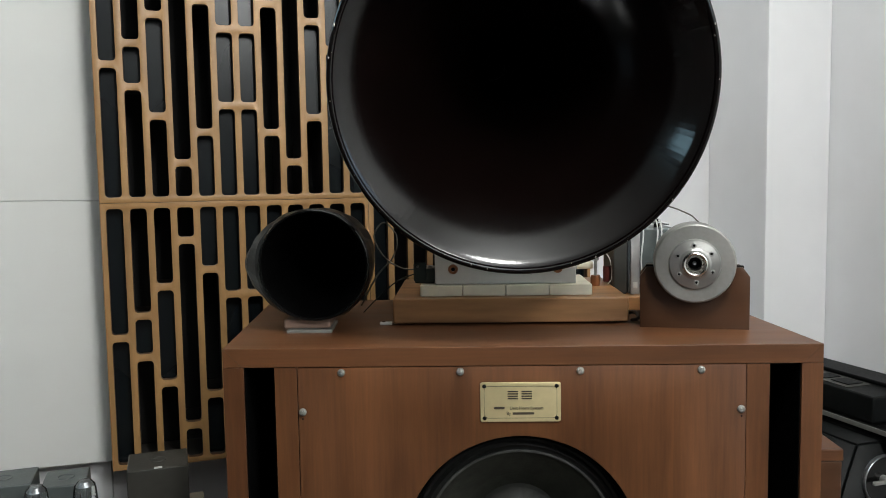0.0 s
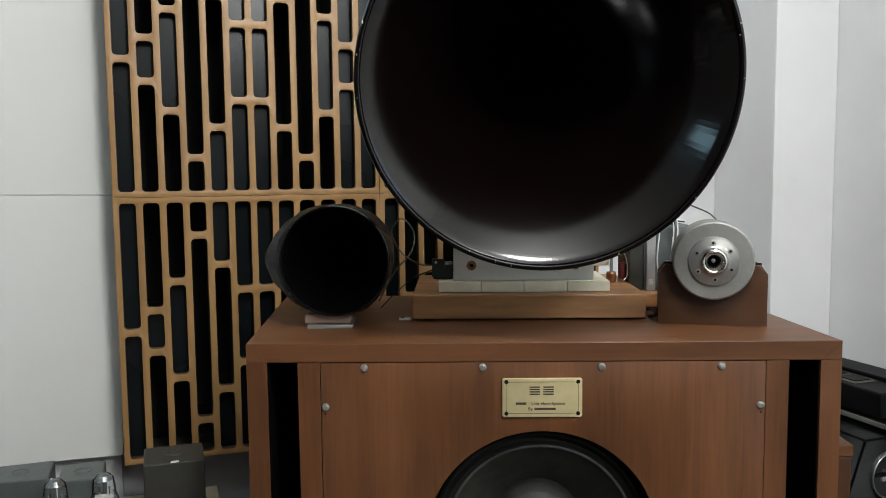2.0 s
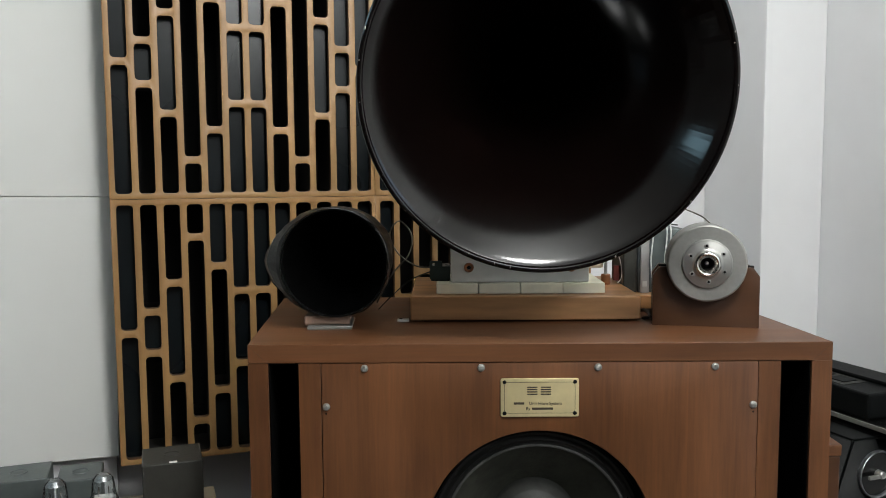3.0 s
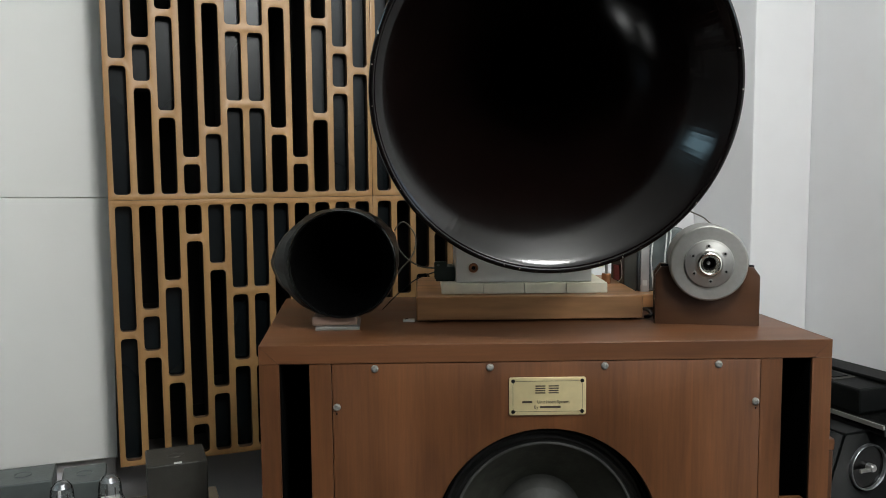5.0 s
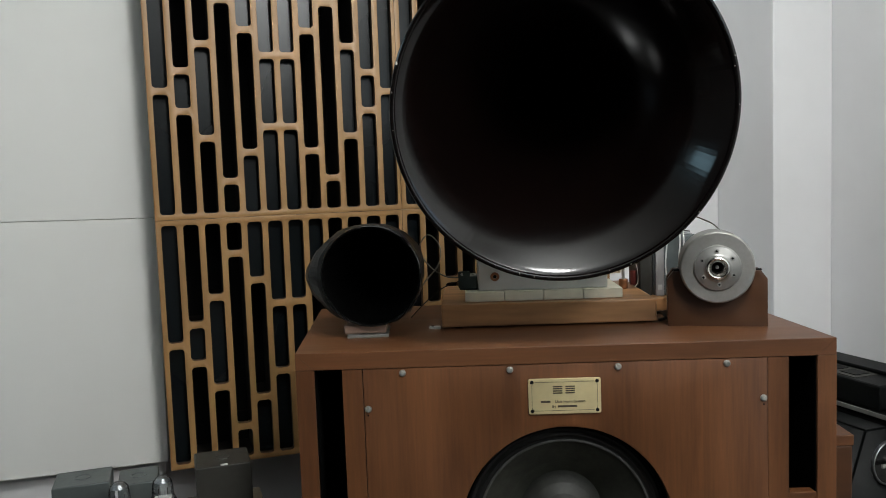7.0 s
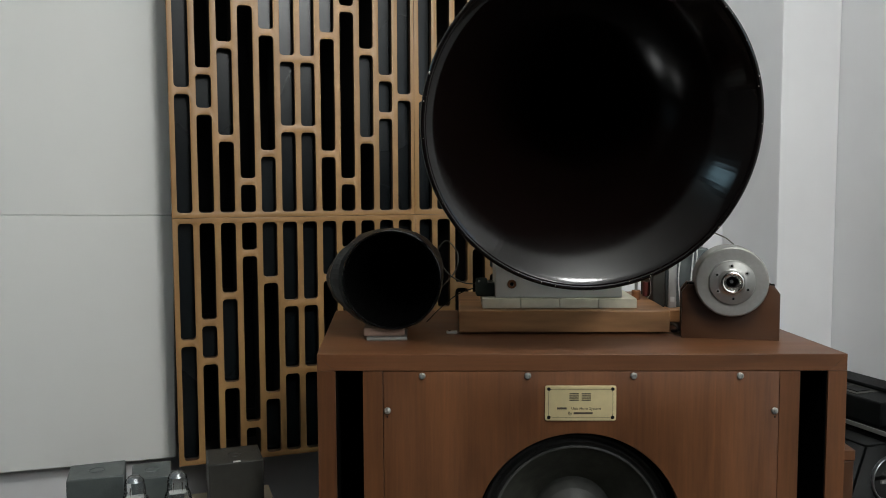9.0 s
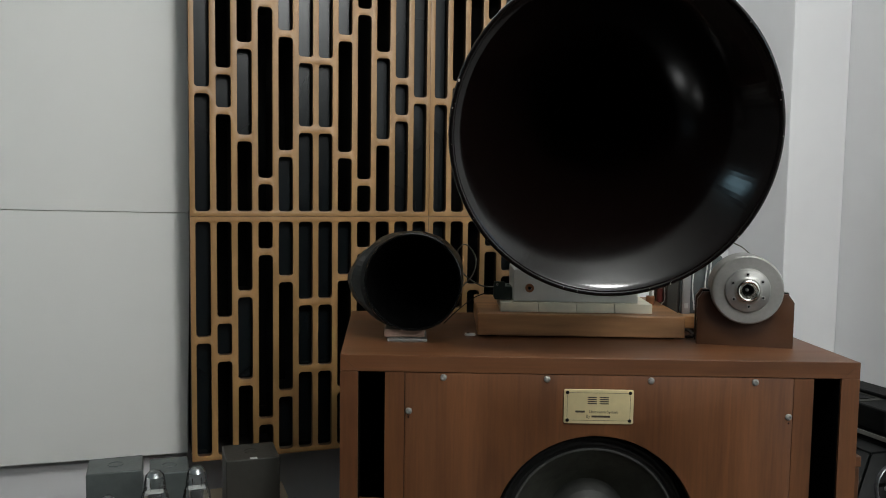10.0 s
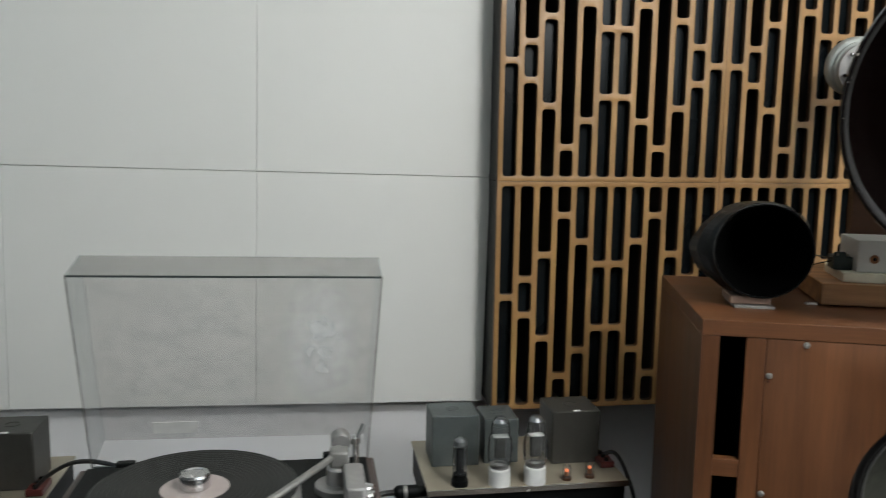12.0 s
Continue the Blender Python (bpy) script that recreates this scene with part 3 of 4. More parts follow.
for k in range(6):
    a = 2 * math.pi * k / 6 + 0.3
    part("bolt", lathe([(0, 0.0), (0.005, 0.0), (0.005, 0.008), (0, 0.008)], 6, "y", m=pose(0.05 * math.cos(a), 0.757, 0.05 * math.sin(a))), CHROME, horn)

# ---- crossover parts on and beside the wooden block ----
slab = thing("cream_slab", pose(-0.01, 0.202, 1.0445), "row of cream blocks lying on the wooden block", "support block")
for k in range(4):
    part("cream_block", box(-0.1445 + k * 0.07225 + 0.0005, -0.1445 + (k + 1) * 0.07225 - 0.0005, 0, 0.14, 0, 0.0178, 0.0012), CREAM, slab)
steel = thing("steel_support", pose(-0.01, 0.214, 1.0628), "pale grey steel box that carries the horn", "support block")
part("body", box(-0.119, 0.119, 0, 0.12, 0, 0.0617, 0.002), STEEL, steel)
for x in (-0.088, 0.088):
    b = part("bolt", lathe([(0.0035, -0.002), (0.0075, -0.003), (0.0085, 0), (0.0085, 0.002)], 24, "y"), COPPER, steel, "copper-ringed bolt")
    b.location = (x, 0, 0.026)
    part("bolt_core", lathe([(0, -0.0035), (0.003, -0.0035), (0.0035, 0)], 12, "y"), BLACK_MATTE, b)
term = thing("terminal_block", pose(-0.146, 0.235, 1.0628), "green plastic terminal block with a pierced lug", "terminal")
part("body", box(-0.018, 0.016, 0, 0.05, 0, 0.026, 0.002), GREEN, term)
part("lug", plate([rounded(-0.02, 0.002, 0.004, 0.036, 0.003), circle(-0.013, 0.03, 0.0025, 16)], 0.003), GREEN, term).location = (0, -0.004, 0)
for k in range(3):
    part("clamp_screw", lathe([(0, 0.029), (0.003, 0.029), (0.0035, 0.026)], 12, "z", m=pose(-0.01 + 0.01 * k, 0.02, 0)), SCREW, term)
tag = thing("metal_tab", pose(-0.209, 0.186, 1.0), "small pale metal tab with a dark hole", "bracket")
part("tab", box(-0.012, 0.008, 0, 0.012, 0, 0.004, 0.0008), STEEL, tag)
part("hole", lathe([(0, 0.0045), (0.003, 0.0045), (0.003, 0.004)], 12, "z", m=pose(-0.006, 0.006, 0)), BLACK_MATTE, tag)

board = link("beige_board", box(0.196, 0.31, 0.27, 0.44, 1.006, 1.03, 0.002), OAK)
tagged(board, "thin beige wooden board under a tall can", "board")
part("foot", box(0.2, 0.215, 0.275, 0.3, 1.0, 1.0065), BLACK_MATTE, board)
part("foot", box(0.285, 0.3, 0.4, 0.425, 1.0, 1.0065), BLACK_MATTE, board)
can = thing("capacitor_can", pose(0.247, 0.3, 1.0305), "tall grey metal can with terminals and white wires", "capacitor")
part("body", box(-0.034, 0.05, 0.004, 0.11, 0, 0.118, 0.004), GREY_CAN, can)
part("edge_strip", box(-0.03, -0.014, -0.002, 0.004, 0.0, 0.119, 0.001), ALU_SATIN, can)
part("side_plate", box(-0.06, -0.0345, 0.004, 0.11, 0, 0.112, 0.003), GREY_DARK, can)
part("label", box(-0.026, -0.018, -0.0026, -0.002, 0.012, 0.022), CABLE_WHITE, can)
for x, y in ((-0.015, 0.02), (0.02, 0.02), (0.03, 0.06)):
    part("terminal", lathe([(0.005, 0.118), (0.005, 0.126), (0.003, 0.127), (0.003, 0.134), (0, 0.134)], 14, "z", m=pose(x, y, 0)), BLACK_PLASTIC, can)
part("busbar", tube([(-0.035, 0.01, 0.124), (0.0, 0.015, 0.128), (0.04, 0.012, 0.124)], 0.0022), CHROME, can)
for k, x in enumerate((-0.02, 0.005, 0.012)):
    part("wire", tube([(x, 0.02, 0.132), (x + 0.008, 0.0, 0.134), (x + 0.01, -0.012, 0.11), (x + 0.006, -0.014, 0.06), (x + 0.012, -0.01, 0.01)], 0.0014), CABLE_WHITE, can)
coil = thing("copper_coil", pose(0.158, 0.32, 1.0445), "small copper coil with brass fittings and looping leads", "coil")
part("winding", lathe([(0.004, 0), (0.008, 0), (0.009, 0.003), (0.009, 0.016), (0.008, 0.019), (0.004, 0.019)], 24, "z"), COPPER, coil)
part("stud", lathe([(0.003, 0), (0.003, 0.045), (0.006, 0.046), (0.006, 0.054), (0, 0.055)], 12, "z"), SCREW, coil)
part("resistor", lathe([(0, -0.018), (0.006, -0.018), (0.007, -0.015), (0.007, 0.015), (0.006, 0.018), (0, 0.018)], 16, "x", m=pose(-0.02, 0.02, 0.035)), CREAM, coil)
part("resistor", lathe([(0, -0.014), (0.007, -0.014), (0.007, 0.014), (0, 0.014)], 16, "z", m=pose(0.022, 0.01, 0.02)), RED_PLASTIC, coil)
part("lead", tube([(0, 0, 0.05), (-0.015, -0.01, 0.058), (-0.028, 0.005, 0.045), (-0.035, 0.02, 0.02), (-0.03, 0.03, 0.003)], 0.001), CABLE_WHITE, coil)
part("lead", tube([(0, 0, 0.05), (0.015, 0.01, 0.06), (0.026, 0.0, 0.046), (0.028, -0.006, 0.015), (0.02, -0.01, 0.003)], 0.0009), CABLE_WHITE, coil)

for pts, r, mt, lb in (
        ([(-0.262, 0.27, 1.02), (-0.235, 0.28, 1.07), (-0.205, 0.29, 1.105), (-0.2, 0.3, 1.14), (-0.222, 0.3, 1.165), (-0.24, 0.3, 1.14), (-0.222, 0.29, 1.105), (-0.19, 0.27, 1.086), (-0.158, 0.25, 1.085)], 0.0014, CABLE_GREY, "thin grey cable looping behind the small horn"),
        ([(-0.262, 0.3, 1.003), (-0.235, 0.3, 1.03), (-0.2, 0.285, 1.06), (-0.16, 0.25, 1.08)], 0.0011, CABLE_BLACK, "thin black cable running to the terminal block"),
        ([(0.215, 0.31, 1.165), (0.255, 0.25, 1.19), (0.29, 0.2, 1.178), (0.297, 0.16, 1.166)], 0.0012, CABLE_GREY, "thin dark wire leading to the tweeter"),
        ([(0.2, 0.2, 1.002), (0.206, 0.18, 1.008), (0.21, 0.23, 1.01), (0.2, 0.26, 1.003)], 0.003, CABLE_BLACK, "short black cable beside the wooden block")):
    tagged(link("cable", tube(pts, r, 8), mt), lb, "cable")

# ---- small horn ----
small = thing("small_horn", pose(-0.317, 0.115, 1.108, 0, 0, -2), "black horn wrapped in wrinkled tape, lying on a small stand", "loudspeaker horn")
# the mouth's inner shade is put into its near-black colour
part("mouth", lathe([(0, 0.192), (0.022, 0.19), (0.034, 0.15), (0.048, 0.1), (0.066, 0.05), (0.079, 0.014), (0.0845, 0.001), (0.0865, 0.0), (0.088, 0.003), (0.0875, 0.012)], 64, "y"), SHADE_BLACK, small)
part("rim", lathe([(0.0835, 0.002), (0.085, -0.0012), (0.0872, -0.0012), (0.0885, 0.002), (0.0872, 0.005)], 64, "y"), BLACK_GLOSS, small)
bm = lathe([(0.086, 0.004), (0.0895, 0.012), (0.092, 0.03), (0.091, 0.06), (0.086, 0.09), (0.074, 0.12), (0.055, 0.15), (0.04, 0.18), (0.034, 0.2), (0, 0.2)], 64, "y")
for v in bm.verts:
    y = v.co.y
    w = math.sin(math.pi * min(1, max(0, (y - 0.004) / 0.14)))
    if v.co.x < 0:
        v.co.x *= 1 + 0.42 * w * (1 - 0.35 * abs(v.co.z) / 0.09)
    if v.co.z < -0.06:
        v.co.z = max(v.co.z, -0.0865)
    n = noise.noise(v.co * 45) * 0.0035 + noise.noise(v.co * 17) * 0.004
    v.co += Vector((v.co.x, 0, v.co.z)).normalized() * n * min(1, y / 0.02)
part("wrapped_body", bm, BLACK_WRAP, small, "body wrapped in wrinkled black tape")
part("driver", lathe([(0, 0.2), (0.045, 0.2), (0.05, 0.205), (0.05, 0.24), (0.045, 0.246), (0, 0.246)], 40, "y", m=pose(-0.004, 0, -0.02)), BLACK_PLASTIC, small)
hst = thing("horn_stand", pose(-0.326, 0.118, 1.0, 0, 0, 3), "small pale wooden wedge on a bright metal plate", "stand")
part("metal_plate", box(-0.036, 0.036, 0, 0.09, 0, 0.0055, 0.001), ALU, hst)
part("wedge", box(-0.042, 0.032, 0.012, 0.09, 0.0057, 0.021, 0.003), WEDGE, hst)

# ---- ring tweeter and its cradle ----
TWM = pose(0.2845, 0.138, 1.0, 0, 0, -12)
cradle = thing("cradle", TWM, "red-brown stained wooden cradle with a round cut-out", "stand")
prof = [(-0.082, 0.0005), (0.082, 0.0005), (0.082, 0.082), (0.072, 0.096), (0.0625, 0.096)]
arc = [(0.0627 * math.sin(a), 0.105 - 0.0627 * math.cos(a)) for a in [radians(d) for d in range(80, -81, -8)]]
for k, y in enumerate((-0.012, 0.03)):
    part("front_board" if k == 0 else "rear_board", plate([prof + arc + [(-0.0625, 0.096), (-0.072, 0.096), (-0.082, 0.082)]], 0.016, 0.0008), MAHOGANY, cradle).location = (0, y, 0)
part("base_board", box(-0.08, 0.08, 0.0045, 0.0295, 0.001, 0.02), MAHOGANY, cradle)
for x in (-0.068, 0.068):
    part("pad", box(x - 0.006, x + 0.006, -0.008, 0.0, 0.096, 0.0995, 0.0008), BLACK_MATTE, cradle)
tweeter = thing("tweeter", TWM @ pose(-0.001, 0, 0.1052), "round brushed aluminium tweeter resting in a wooden cradle", "tweeter")
part("body", lathe([(0, 0.04), (0.056, 0.04), (0.06, 0.037), (0.0615, 0.03), (0.0615, -0.034), (0.0605, -0.0375), (0.0585, -0.039), (0.0375, -0.039)], 80, "y"), ALU, tweeter)
part("flange", lathe([(0.0385, -0.0385), (0.0385, -0.042), (0.0375, -0.0432), (0.0355, -0.0435), (0.024, -0.0462), (0.0215, -0.048), (0.0195, -0.0515)], 64, "y"), FLANGE, tweeter)
part("nose", lathe([(0.0195, -0.0475), (0.019, -0.051), (0.0165, -0.0525), (0.0145, -0.051), (0.0105, -0.045), (0.0088, -0.036)], 48, "y"), POLISHED, tweeter)
part("throat", lathe([(0.009, -0.0365), (0.0088, -0.03), (0, -0.029)], 32, "y"), BLACK_MATTE, tweeter)
part("phase_plug", lathe([(0, -0.042), (0.0015, -0.041), (0.0028, -0.034), (0.003, -0.0295)], 16, "y"), ALU_SATIN, tweeter)
for k in range(6):
    a = radians(90 + 60 * k + 4)
    s = part("screw", lathe([(0.0019, -0.0435), (0.0021, -0.047), (0.0034, -0.047), (0.0038, -0.0462), (0.0038, -0.041)], 16, "y", m=pose(0.0285 * math.cos(a), 0, 0.0285 * math.sin(a))), SCREW, tweeter)
    part("socket", lathe([(0, -0.0455), (0.002, -0.0455), (0.002, -0.0435)], 8, "y", m=pose(0.0285 * math.cos(a), -0.0003, 0.0285 * math.sin(a))), BLACK_MATTE, s)


# ---- stands under the equipment ----
def equipment_stand(m, w, d, h, label):
    ob = thing("equipment_stand", m, label, "stand", "equipment stands")
    part("top_shelf", box(-w / 2, w / 2, -d / 2, d / 2, h - 0.03, h, 0.003), ROSEWOOD, ob)
    part("lower_shelf", box(-w / 2 + 0.02, w / 2 - 0.02, -d / 2 + 0.02, d / 2 - 0.02, 0.12, 0.145, 0.002), ROSEWOOD, ob)
    for x in (-1, 1):
        for y in (-1, 1):
            part("leg", box(x * (w / 2 - 0.025) - 0.02, x * (w / 2 - 0.025) + 0.02, y * (d / 2 - 0.025) - 0.02, y * (d / 2 - 0.025) + 0.02, 0, h - 0.0305, 0.002), BLACK_PLASTIC, ob)
    return ob


equipment_stand(ROOM @ pose(-0.025, -0.335, 0), 0.4, 0.27, 0.52, "dark stand under the valve amplifier")
equipment_stand(ROOM @ pose(-1.19, -0.335, 0), 0.4, 0.27, 0.52, "dark stand under the valve amplifier")
equipment_stand(ROOM @ pose(-0.602, -0.845, 0), 0.46, 0.36, 0.655, "dark stand under the turntable")

# ---- valve amplifiers ----
amp = thing("valve_amplifier", ROOM @ pose(0, 0, 0.602), "valve amplifier with grey transformer cans on a champagne chassis", "amplifier", "valve amplifiers")
part("top_plate", box(-0.237, 0.187, -0.475, -0.2, -0.006, 0, 0.001), CHAMPAGNE, amp)
part("front_trim", box(-0.237, 0.187, -0.479, -0.4755, -0.012, 0.0, 0.001), POLISHED, amp, "bright silver front edge")
part("chassis", box(-0.233, 0.183, -0.47, -0.205, -0.078, -0.0065, 0.002), BLACK_PLASTIC, amp)
for x in (-0.2, 0.15):
    for y in (-0.44, -0.23):
        part("foot", lathe([(0.012, -0.082), (0.014, -0.078)], 16, "z", m=pose(x, y, 0)), BLACK_MATTE, amp)
for x0, x1, y0, y1, h, mt in ((-0.212, -0.108, -0.36, -0.265, 0.113, GREY_CAN), (-0.096, -0.02, -0.355, -0.26, 0.1, GREY_CAN), (0.05, 0.158, -0.375, -0.27, 0.118, GREY_DARK)):
    c = part("transformer_can", box(x0, x1, y0, y1, 0, h, 0.003), mt, amp)
    part("cap", lathe([(0.011, h - 0.0005), (0.014, h + 0.0012), (0.0155, h - 0.0005)], 28, "z", m=pose((x0 + x1) / 2, (y0 + y1) / 2, 0)), mt, c)
part("label", box(0.098, 0.112, -0.376, -0.368, 0.1182, 0.1195), CABLE_WHITE, amp)
# rectifier
t1 = part("rectifier_valve", lathe([(0.0125, 0.022), (0.0145, 0.03), (0.0145, 0.085), (0.0125, 0.096), (0.007, 0.101), (0, 0.102)], 28, "z", m=pose(-0.168, -0.455, 0)), TUBE_GLASS, amp, "slim valve with a black base")
part("base", lathe([(0.0175, 0), (0.0175, 0.012), (0.015, 0.013), (0.015, 0.024), (0, 0.024)], 28, "z", m=pose(-0.168, -0.455, 0)), BLACK_PLASTIC, t1)
part("anode", box(-0.177, -0.159, -0.46, -0.45, 0.026, 0.078, 0.003), BLACK_MATTE, t1)
part("getter", lathe([(0.0135, 0.086), (0.0122, 0.0945), (0.0068, 0.0995), (0, 0.1005)], 28, "z", m=pose(-0.168, -0.455, 0)), GETTER, t1)
# power valves
for x in (-0.086, -0.011):
    m = pose(x, -0.46, 0)
    v = part("power_valve", lathe([(0.019, 0.038), (0.0235, 0.05), (0.0255, 0.066), (0.0255, 0.084), (0.0235, 0.098), (0.0195, 0.108), (0.0185, 0.124), (0.0165, 0.134), (0.01, 0.142), (0, 0.1445)], 36, "z", m=m), TUBE_GLASS, amp, "clear glass power valve with a white base")
    part("base", lathe([(0.0225, 0), (0.0225, 0.0335), (0.0212, 0.036), (0, 0.037)], 36, "z", m=m), PORCELAIN, v)
    part("collar", lathe([(0.0195, 0.0365), (0.02, 0.043), (0.012, 0.0435)], 28, "z", m=m), ALU_SATIN, v)
    part("anode", box(x - 0.012, x + 0.012, -0.466, -0.454, 0.056, 0.1, 0.003), GREY_DARK, v)
    part("mica", box(x - 0.015, x + 0.015, -0.47, -0.45, 0.1015, 0.103), CABLE_WHITE, v)
    for sx in (-0.008, 0.008):
        part("support_rod", tube([(x + sx, -0.46, 0.04), (x + sx, -0.46, 0.12)], 0.001, 6, smooth=1), CHROME, v)
    part("getter", lathe([(0.0145, 0.132), (0.0092, 0.1395), (0, 0.142)], 28, "z", m=m), GETTER, v)
# small valves
for x, y, h in ((0.059, -0.455, 0.034), (0.111, -0.45, 0.036)):
    m = pose(x, y, 0)
    v = part("signal_valve", lathe([(0.0085, 0.006), (0.0085, h - 0.008), (0.006, h - 0.002), (0.001, h), (0, h + 0.003)], 22, "z", m=m), TUBE_GLASS, amp, "small glowing valve")
    part("socket", lathe([(0.0105, 0), (0.0105, 0.005), (0.008, 0.006), (0, 0.006)], 20, "z", m=m), MAHOGANY, v)
    part("anode", lathe([(0, 0.008), (0.005, 0.008), (0.005, h - 0.017), (0, h - 0.017)], 12, "z", m=m), COPPER, v)
    part("heater", lathe([(0, h - 0.016), (0.0035, h - 0.016), (0.0035, h - 0.012), (0, h - 0.011)], 12, "z", m=m), ORANGE_GLOW, v)
tb = part("speaker_terminal", box(0.15, 0.182, -0.41, -0.35, 0.0005, 0.014, 0.002), RED_PLASTIC, amp, "dark red speaker terminals")
for k in range(3):
    part("binding_post", lathe([(0.005, 0.014), (0.005, 0.02), (0, 0.021)], 12, "z", m=pose(0.166, -0.4 + 0.02 * k, 0)), BLACK_PLASTIC, tb)
plug = part("side_plug", lathe([(0, -0.3), (0.009, -0.3), (0.0135, -0.292), (0.0135, -0.252), (0.0115, -0.247), (0.0115, -0.2335), (0, -0.2335)], 24, "x", m=pose(0, -0.43, -0.02)), BLACK_PLASTIC, amp, "black plug with a silver ring")
part("ring", lathe([(0.0136, -0.281), (0.0142, -0.28), (0.0142, -0.274), (0.0136, -0.273)], 24, "x", m=pose(0, -0.43, -0.02)), ALU, plug)
copy_thing(amp, ROOM @ pose(-1.165, 0, 0.602))

for pts, r, lb in (
        ([(-0.3, -0.43, 0.582), (-0.33, -0.43, 0.578), (-0.37, -0.45, 0.565), (-0.4, -0.5, 0.54), (-0.42, -0.55, 0.48)], 0.006, "thick black cable plugged into the amplifier"),
        ([(0.17, -0.37, 0.618), (0.195, -0.37, 0.62), (0.215, -0.38, 0.59), (0.235, -0.4, 0.52), (0.25, -0.4, 0.4)], 0.0045, "black loudspeaker cable hanging from the terminals"),
        ([(-1.0, -0.4, 0.615), (-0.96, -0.45, 0.66), (-0.9, -0.52, 0.71), (-0.84, -0.59, 0.74), (-0.78, -0.625, 0.738), (-0.74, -0.64, 0.72)], 0.004, "black cable running behind the turntable")):
    ob = tagged(link("cable", tube(pts, r, 8), CABLE_BLACK), lb, "cable")
    ob.matrix_world = ROOM

# ---- turntable ----
tt = thing("turntable", ROOM @ pose(-0.602, -0.83, 0.765), "turntable with a dark wooden plinth and its clear cover raised", "turntable")
part("plinth", box(-0.242, 0.242, -0.205, 0.172, -0.095, -0.012, 0.004), ROSEWOOD, tt)
part("deck", box(-0.228, 0.228, -0.192, 0.16, -0.0125, -0.006, 0.001), BLACK_PLASTIC, tt)
for x in (-0.2, 0.2):
    for y in (-0.17, 0.13):
        part("foot", lathe([(0.02, -0.11), (0.024, -0.106), (0.024, -0.095)], 20, "z", m=pose(x, y, 0)), BLACK_PLASTIC, tt)
RC = pose(-0.035, 0.0, 0)
part("platter", lathe([(0, -0.006), (0.152, -0.006), (0.155, -0.003), (0.155, 0.012), (0.152, 0.016), (0.148, 0.0195), (0, 0.0195)], 96, "z", m=RC), ALU_SATIN, tt)
groove = [(0.15, 0.02), (0.1502, 0.0215), (0.149, 0.0222)]
r = 0.1475
while r > 0.062:
    groove += [(r, 0.0216 + 0.0003 * (int(r * 2000) % 3 == 0)), (r - 0.0012, 0.0218)]
    r -= 0.0025
rec = link("vinyl_record", lathe(groove + [(0.058, 0.0216), (0.0505, 0.0216), (0, 0.0216)], 96, "z", m=RC), VINYL)
rec.matrix_world = ROOM @ pose(-0.602, -0.83, 0.765)
tagged(rec, "black vinyl record with a pale label on the platter", "record")
part("paper_label", lathe([(0.05, 0.0217), (0.0495, 0.0223), (0, 0.0223)], 64, "z", m=RC), LABEL_PINK, rec)
weight = link("record_weight", lathe([(0.021, 0.0228), (0.022, 0.024), (0.022, 0.042), (0.0205, 0.0455), (0.017, 0.0462), (0.015, 0.0445), (0, 0.044)], 48, "z", m=RC), CHROME)
weight.matrix_world = ROOM @ pose(-0.602, -0.83, 0.765)
tagged(weight, "polished metal weight on the record", "record weight")
arm = part("tonearm_base", lathe([(0.038, -0.0055), (0.038, 0.004), (0.034, 0.006), (0.02, 0.0065), (0.02, 0.03), (0.016, 0.034), (0, 0.034)], 40, "z", m=pose(0.178, 0.03, 0)), ALU_SATIN, tt, "silver tonearm on a round base")
part("arm_tube", tube([(0.178, 0.06, 0.05), (0.165, 0.02, 0.05), (0.13, -0.03, 0.046), (0.09, -0.075, 0.038), (0.06, -0.105, 0.032)], 0.0055), ALU, arm)
part("bearing_yoke", box(0.163, 0.193, 0.016, 0.046, 0.034, 0.06, 0.004), ALU, arm)
part("counterweight", lathe([(0, 0.05), (0.014, 0.05), (0.0155, 0.053), (0.0155, 0.082), (0.014, 0.085), (0, 0.085)], 28, "y", m=pose(0.182, 0.018, 0.053)), ALU_SATIN, arm)
part("rest_post", lathe([(0.005, 0.004), (0.005, 0.055), (0.0075, 0.056), (0.0075, 0.066), (0, 0.068)], 16, "z", m=pose(0.205, 0.062, 0)), CHROME, arm)
part("lift_lever", tube([(0.205, 0.062, 0.06), (0.218, 0.07, 0.085)], 0.0045, smooth=1), CHROME, arm)
part("headshell", box(0.05, 0.068, -0.135, -0.105, 0.027, 0.034, 0.002), BLACK_PLASTIC, arm)
part("arm_block", box(0.183, 0.213, -0.085, 0.01, -0.0055, 0.046, 0.005), ALU_SATIN, arm)
for y in (-0.02, -0.045):
    part("knob", lathe([(0.01, 0.0125), (0.011, 0.016), (0.011, 0.03), (0.009, 0.033), (0, 0.033)], 24, "z", m=pose(0.218, y, -0.012)), CHROME, arm)
# raised cover: hinged along the back of the plinth
cover = part("dust_cover", box(-0.238, 0.238, 0.082, 0.085, 0.0, 0.347, 0.001), ACRYLIC, tt, "clear acrylic cover, raised, with a scuffed face")
cover.matrix_local = pose(0.004, 0.172, -0.015, 13, 0.9, 0)
cover.visible_shadow = False
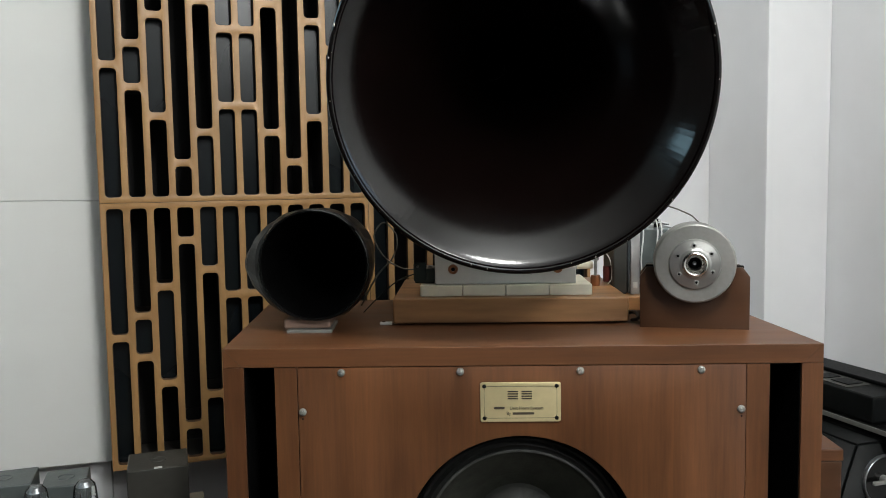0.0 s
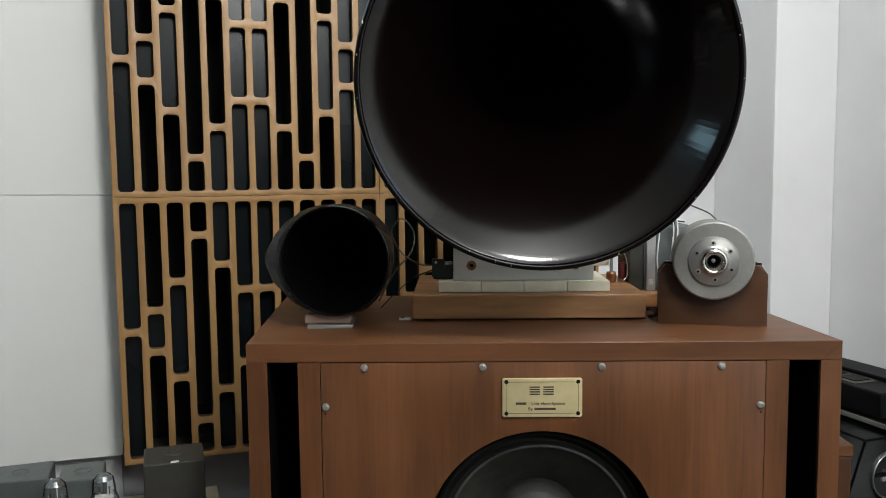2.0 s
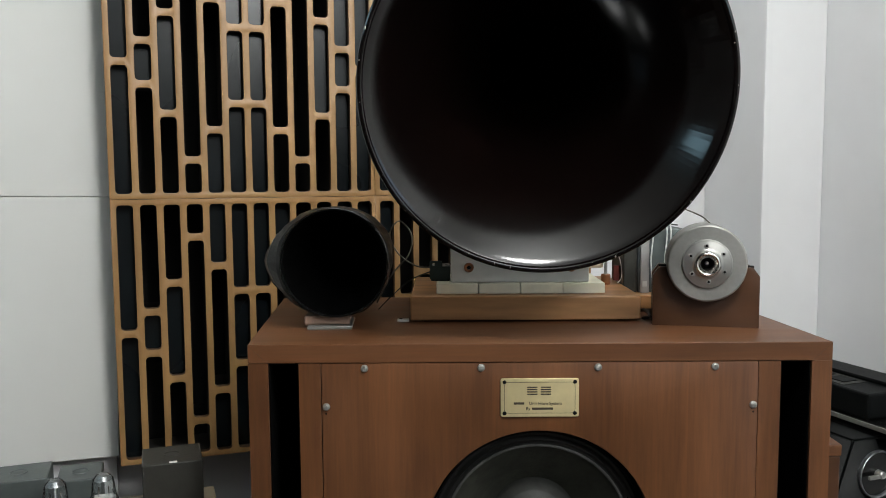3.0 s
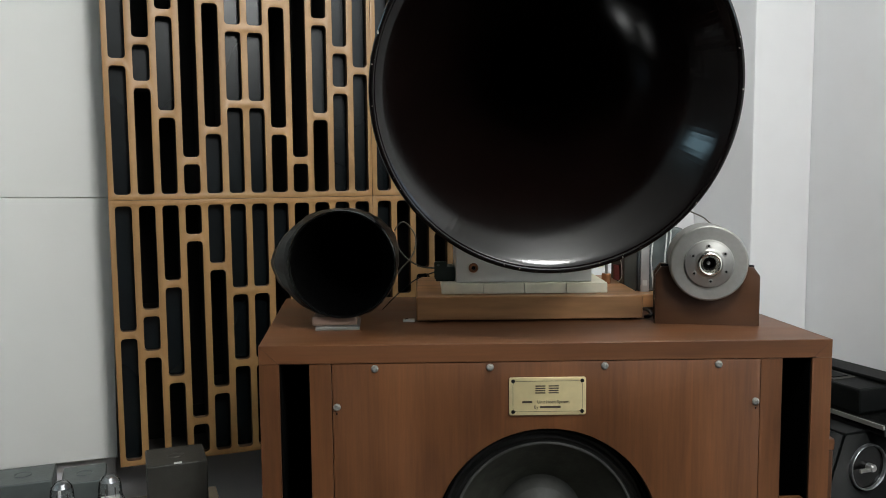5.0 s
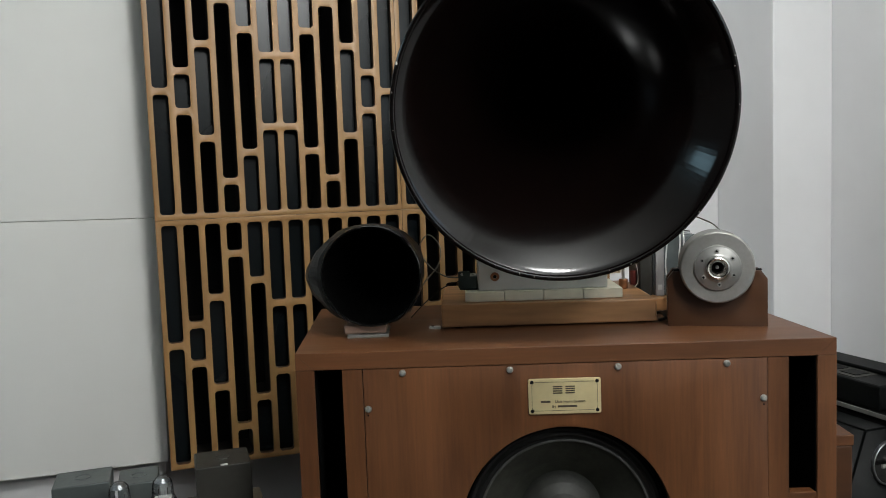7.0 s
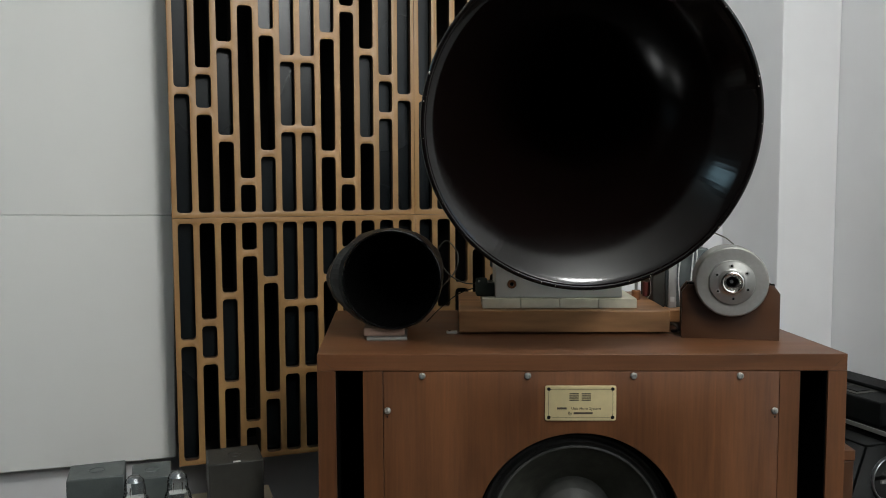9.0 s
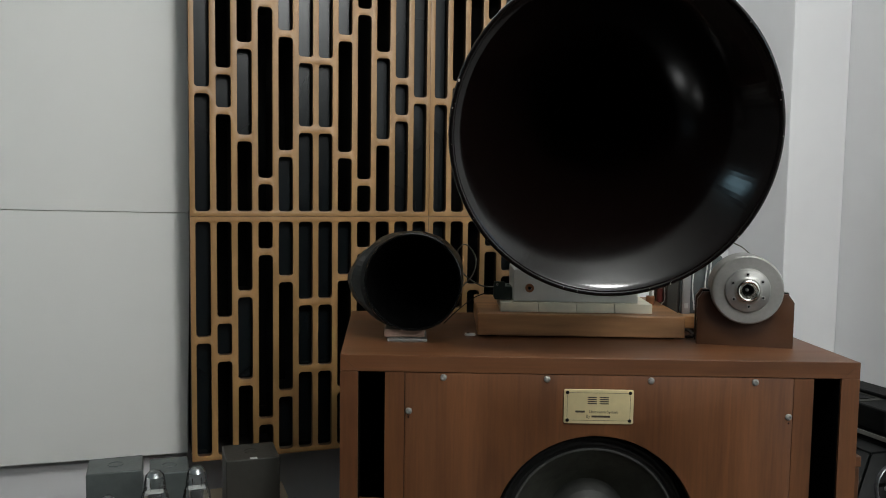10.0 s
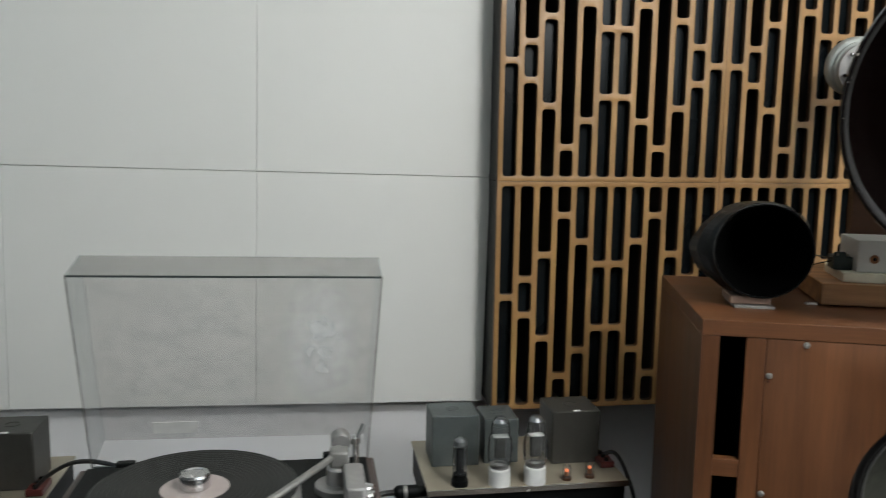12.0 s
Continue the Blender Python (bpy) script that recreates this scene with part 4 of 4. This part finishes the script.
for nm, q in (("side_wall", (-0.24, -0.2375, 0, 0.085, 0, 0.347)), ("side_wall", (0.2375, 0.24, 0, 0.085, 0, 0.347)), ("front_wall", (-0.2373, 0.2373, 0, 0.0815, 0.3445, 0.347))):
    part(nm, box(*q, 0.0005), ACRYLIC if nm == "front_wall" else ACRYLIC_SIDE, cover).visible_shadow = False
for q in ((-0.2375, 0.2375, -0.002, 0, 0.3445, 0.3475), (-0.2375, 0.2375, 0.0, 0.003, 0.0, 0.003)):
    part("edge", box(*q), EDGE_DARK, cover, "dark polished edge")
for q in ((-0.24, -0.2384, -0.001, 0, 0, 0.347), (0.2384, 0.24, -0.001, 0, 0, 0.347)):
    part("edge", box(*q), CABLE_GREY, cover)
part("sticker", box(-0.15, -0.07, 0.0795, 0.081, 0.014, 0.036), CABLE_WHITE, cover, "whitish sticker")
# the cover narrows a little towards its hinges
for o in [cover] + list(cover.children):
    for v in o.data.vertices:
        v.co.x *= 1 - 0.05 * (1 - v.co.z / 0.347)
for x in (-0.17, 0.17):
    part("hinge", box(x - 0.015, x + 0.015, 0.165, 0.182, -0.04, -0.002, 0.002), BLACK_PLASTIC, tt)

# ---- beside the cabinet, by the side wall ----
unit = thing("floor_unit", ROOM @ pose(-0.06, 0, 0), "black floor-standing unit with a chrome-ringed dial", "audio unit")
bm = bmesh.new()
pts = [(1.3, 0.0), (1.545, 0.675), (1.915, 0.675), (1.915, 0.0)]
f = bm.faces.new([bm.verts.new((x, -0.62, z)) for x, z in pts])
r = bmesh.ops.extrude_face_region(bm, geom=[f])
bmesh.ops.translate(bm, vec=(0, 0.42, 0), verts=[e for e in r["geom"] if isinstance(e, bmesh.types.BMVert)])
bmesh.ops.recalc_face_normals(bm, faces=bm.faces)
bmesh.ops.bevel(bm, geom=list(bm.edges), offset=0.004, segments=2, affect="EDGES")
part("body", bm, BLACK_PLASTIC, unit)
part("top_slab", box(1.603, 1.92, -0.67, -0.1, 0.676, 0.704, 0.002), BLACK_GLOSS, unit)
part("chrome_trim", box(1.597, 1.6028, -0.672, -0.1, 0.692, 0.702, 0.001), ALU, unit, "bright metal edge strip")
dial = part("dial", lathe([(0.0525, -0.6205), (0.0525, -0.629), (0.051, -0.6305), (0.049, -0.629), (0.0485, -0.6225)], 64, "y", m=pose(1.612, 0, 0.593)), GETTER, unit, "round dial with a chrome ring")
part("dial_face", lathe([(0.0485, -0.622), (0, -0.622)], 48, "y", m=pose(1.612, 0, 0.593)), BLACK_GLOSS, dial)
part("knob", lathe([(0.009, -0.622), (0.009, -0.636), (0.007, -0.639), (0, -0.639)], 24, "y", m=pose(1.615, 0, 0.593)), ALU_SATIN, dial)
part("pointer", box(1.578, 1.612, -0.637, -0.63, 0.586, 0.595, 0.002), ALU, dial)
case = thing("black_case", ROOM @ pose(1.546, -0.6, 0.705), "long black plastic case with a grey strip, on the unit", "case")
part("body", box(0, 0.17, 0, 0.5, 0, 0.058, 0.006), BLACK_PLASTIC, case)
part("raised_back", box(0.09, 0.165, 0.012, 0.49, 0.0585, 0.068, 0.003), BLACK_PLASTIC, case)
part("control_strip", box(0.014, 0.086, 0.085, 0.485, 0.0581, 0.0596, 0.0005), GREY_DARK, case, "dull grey strip along the top")
for y, w in ((0.1, 0.05), (0.165, 0.035), (0.235, 0.07), (0.34, 0.05), (0.41, 0.055)):
    part("key", box(0.03, 0.074, y, y + w, 0.0597, 0.0615, 0.0006), BLACK_PLASTIC, case)
wb = thing("wooden_box", pose(0, 0, 0), "red-brown wooden box beside the bass cabinet", "box")
part("carcass", box(0.46, 0.663, 0.44, 0.6, 0, 0.672, 0.003), MAHOGANY, wb)
part("lid", box(0.458, 0.665, 0.438, 0.602, 0.6725, 0.697, 0.003), WALNUT_H, wb)
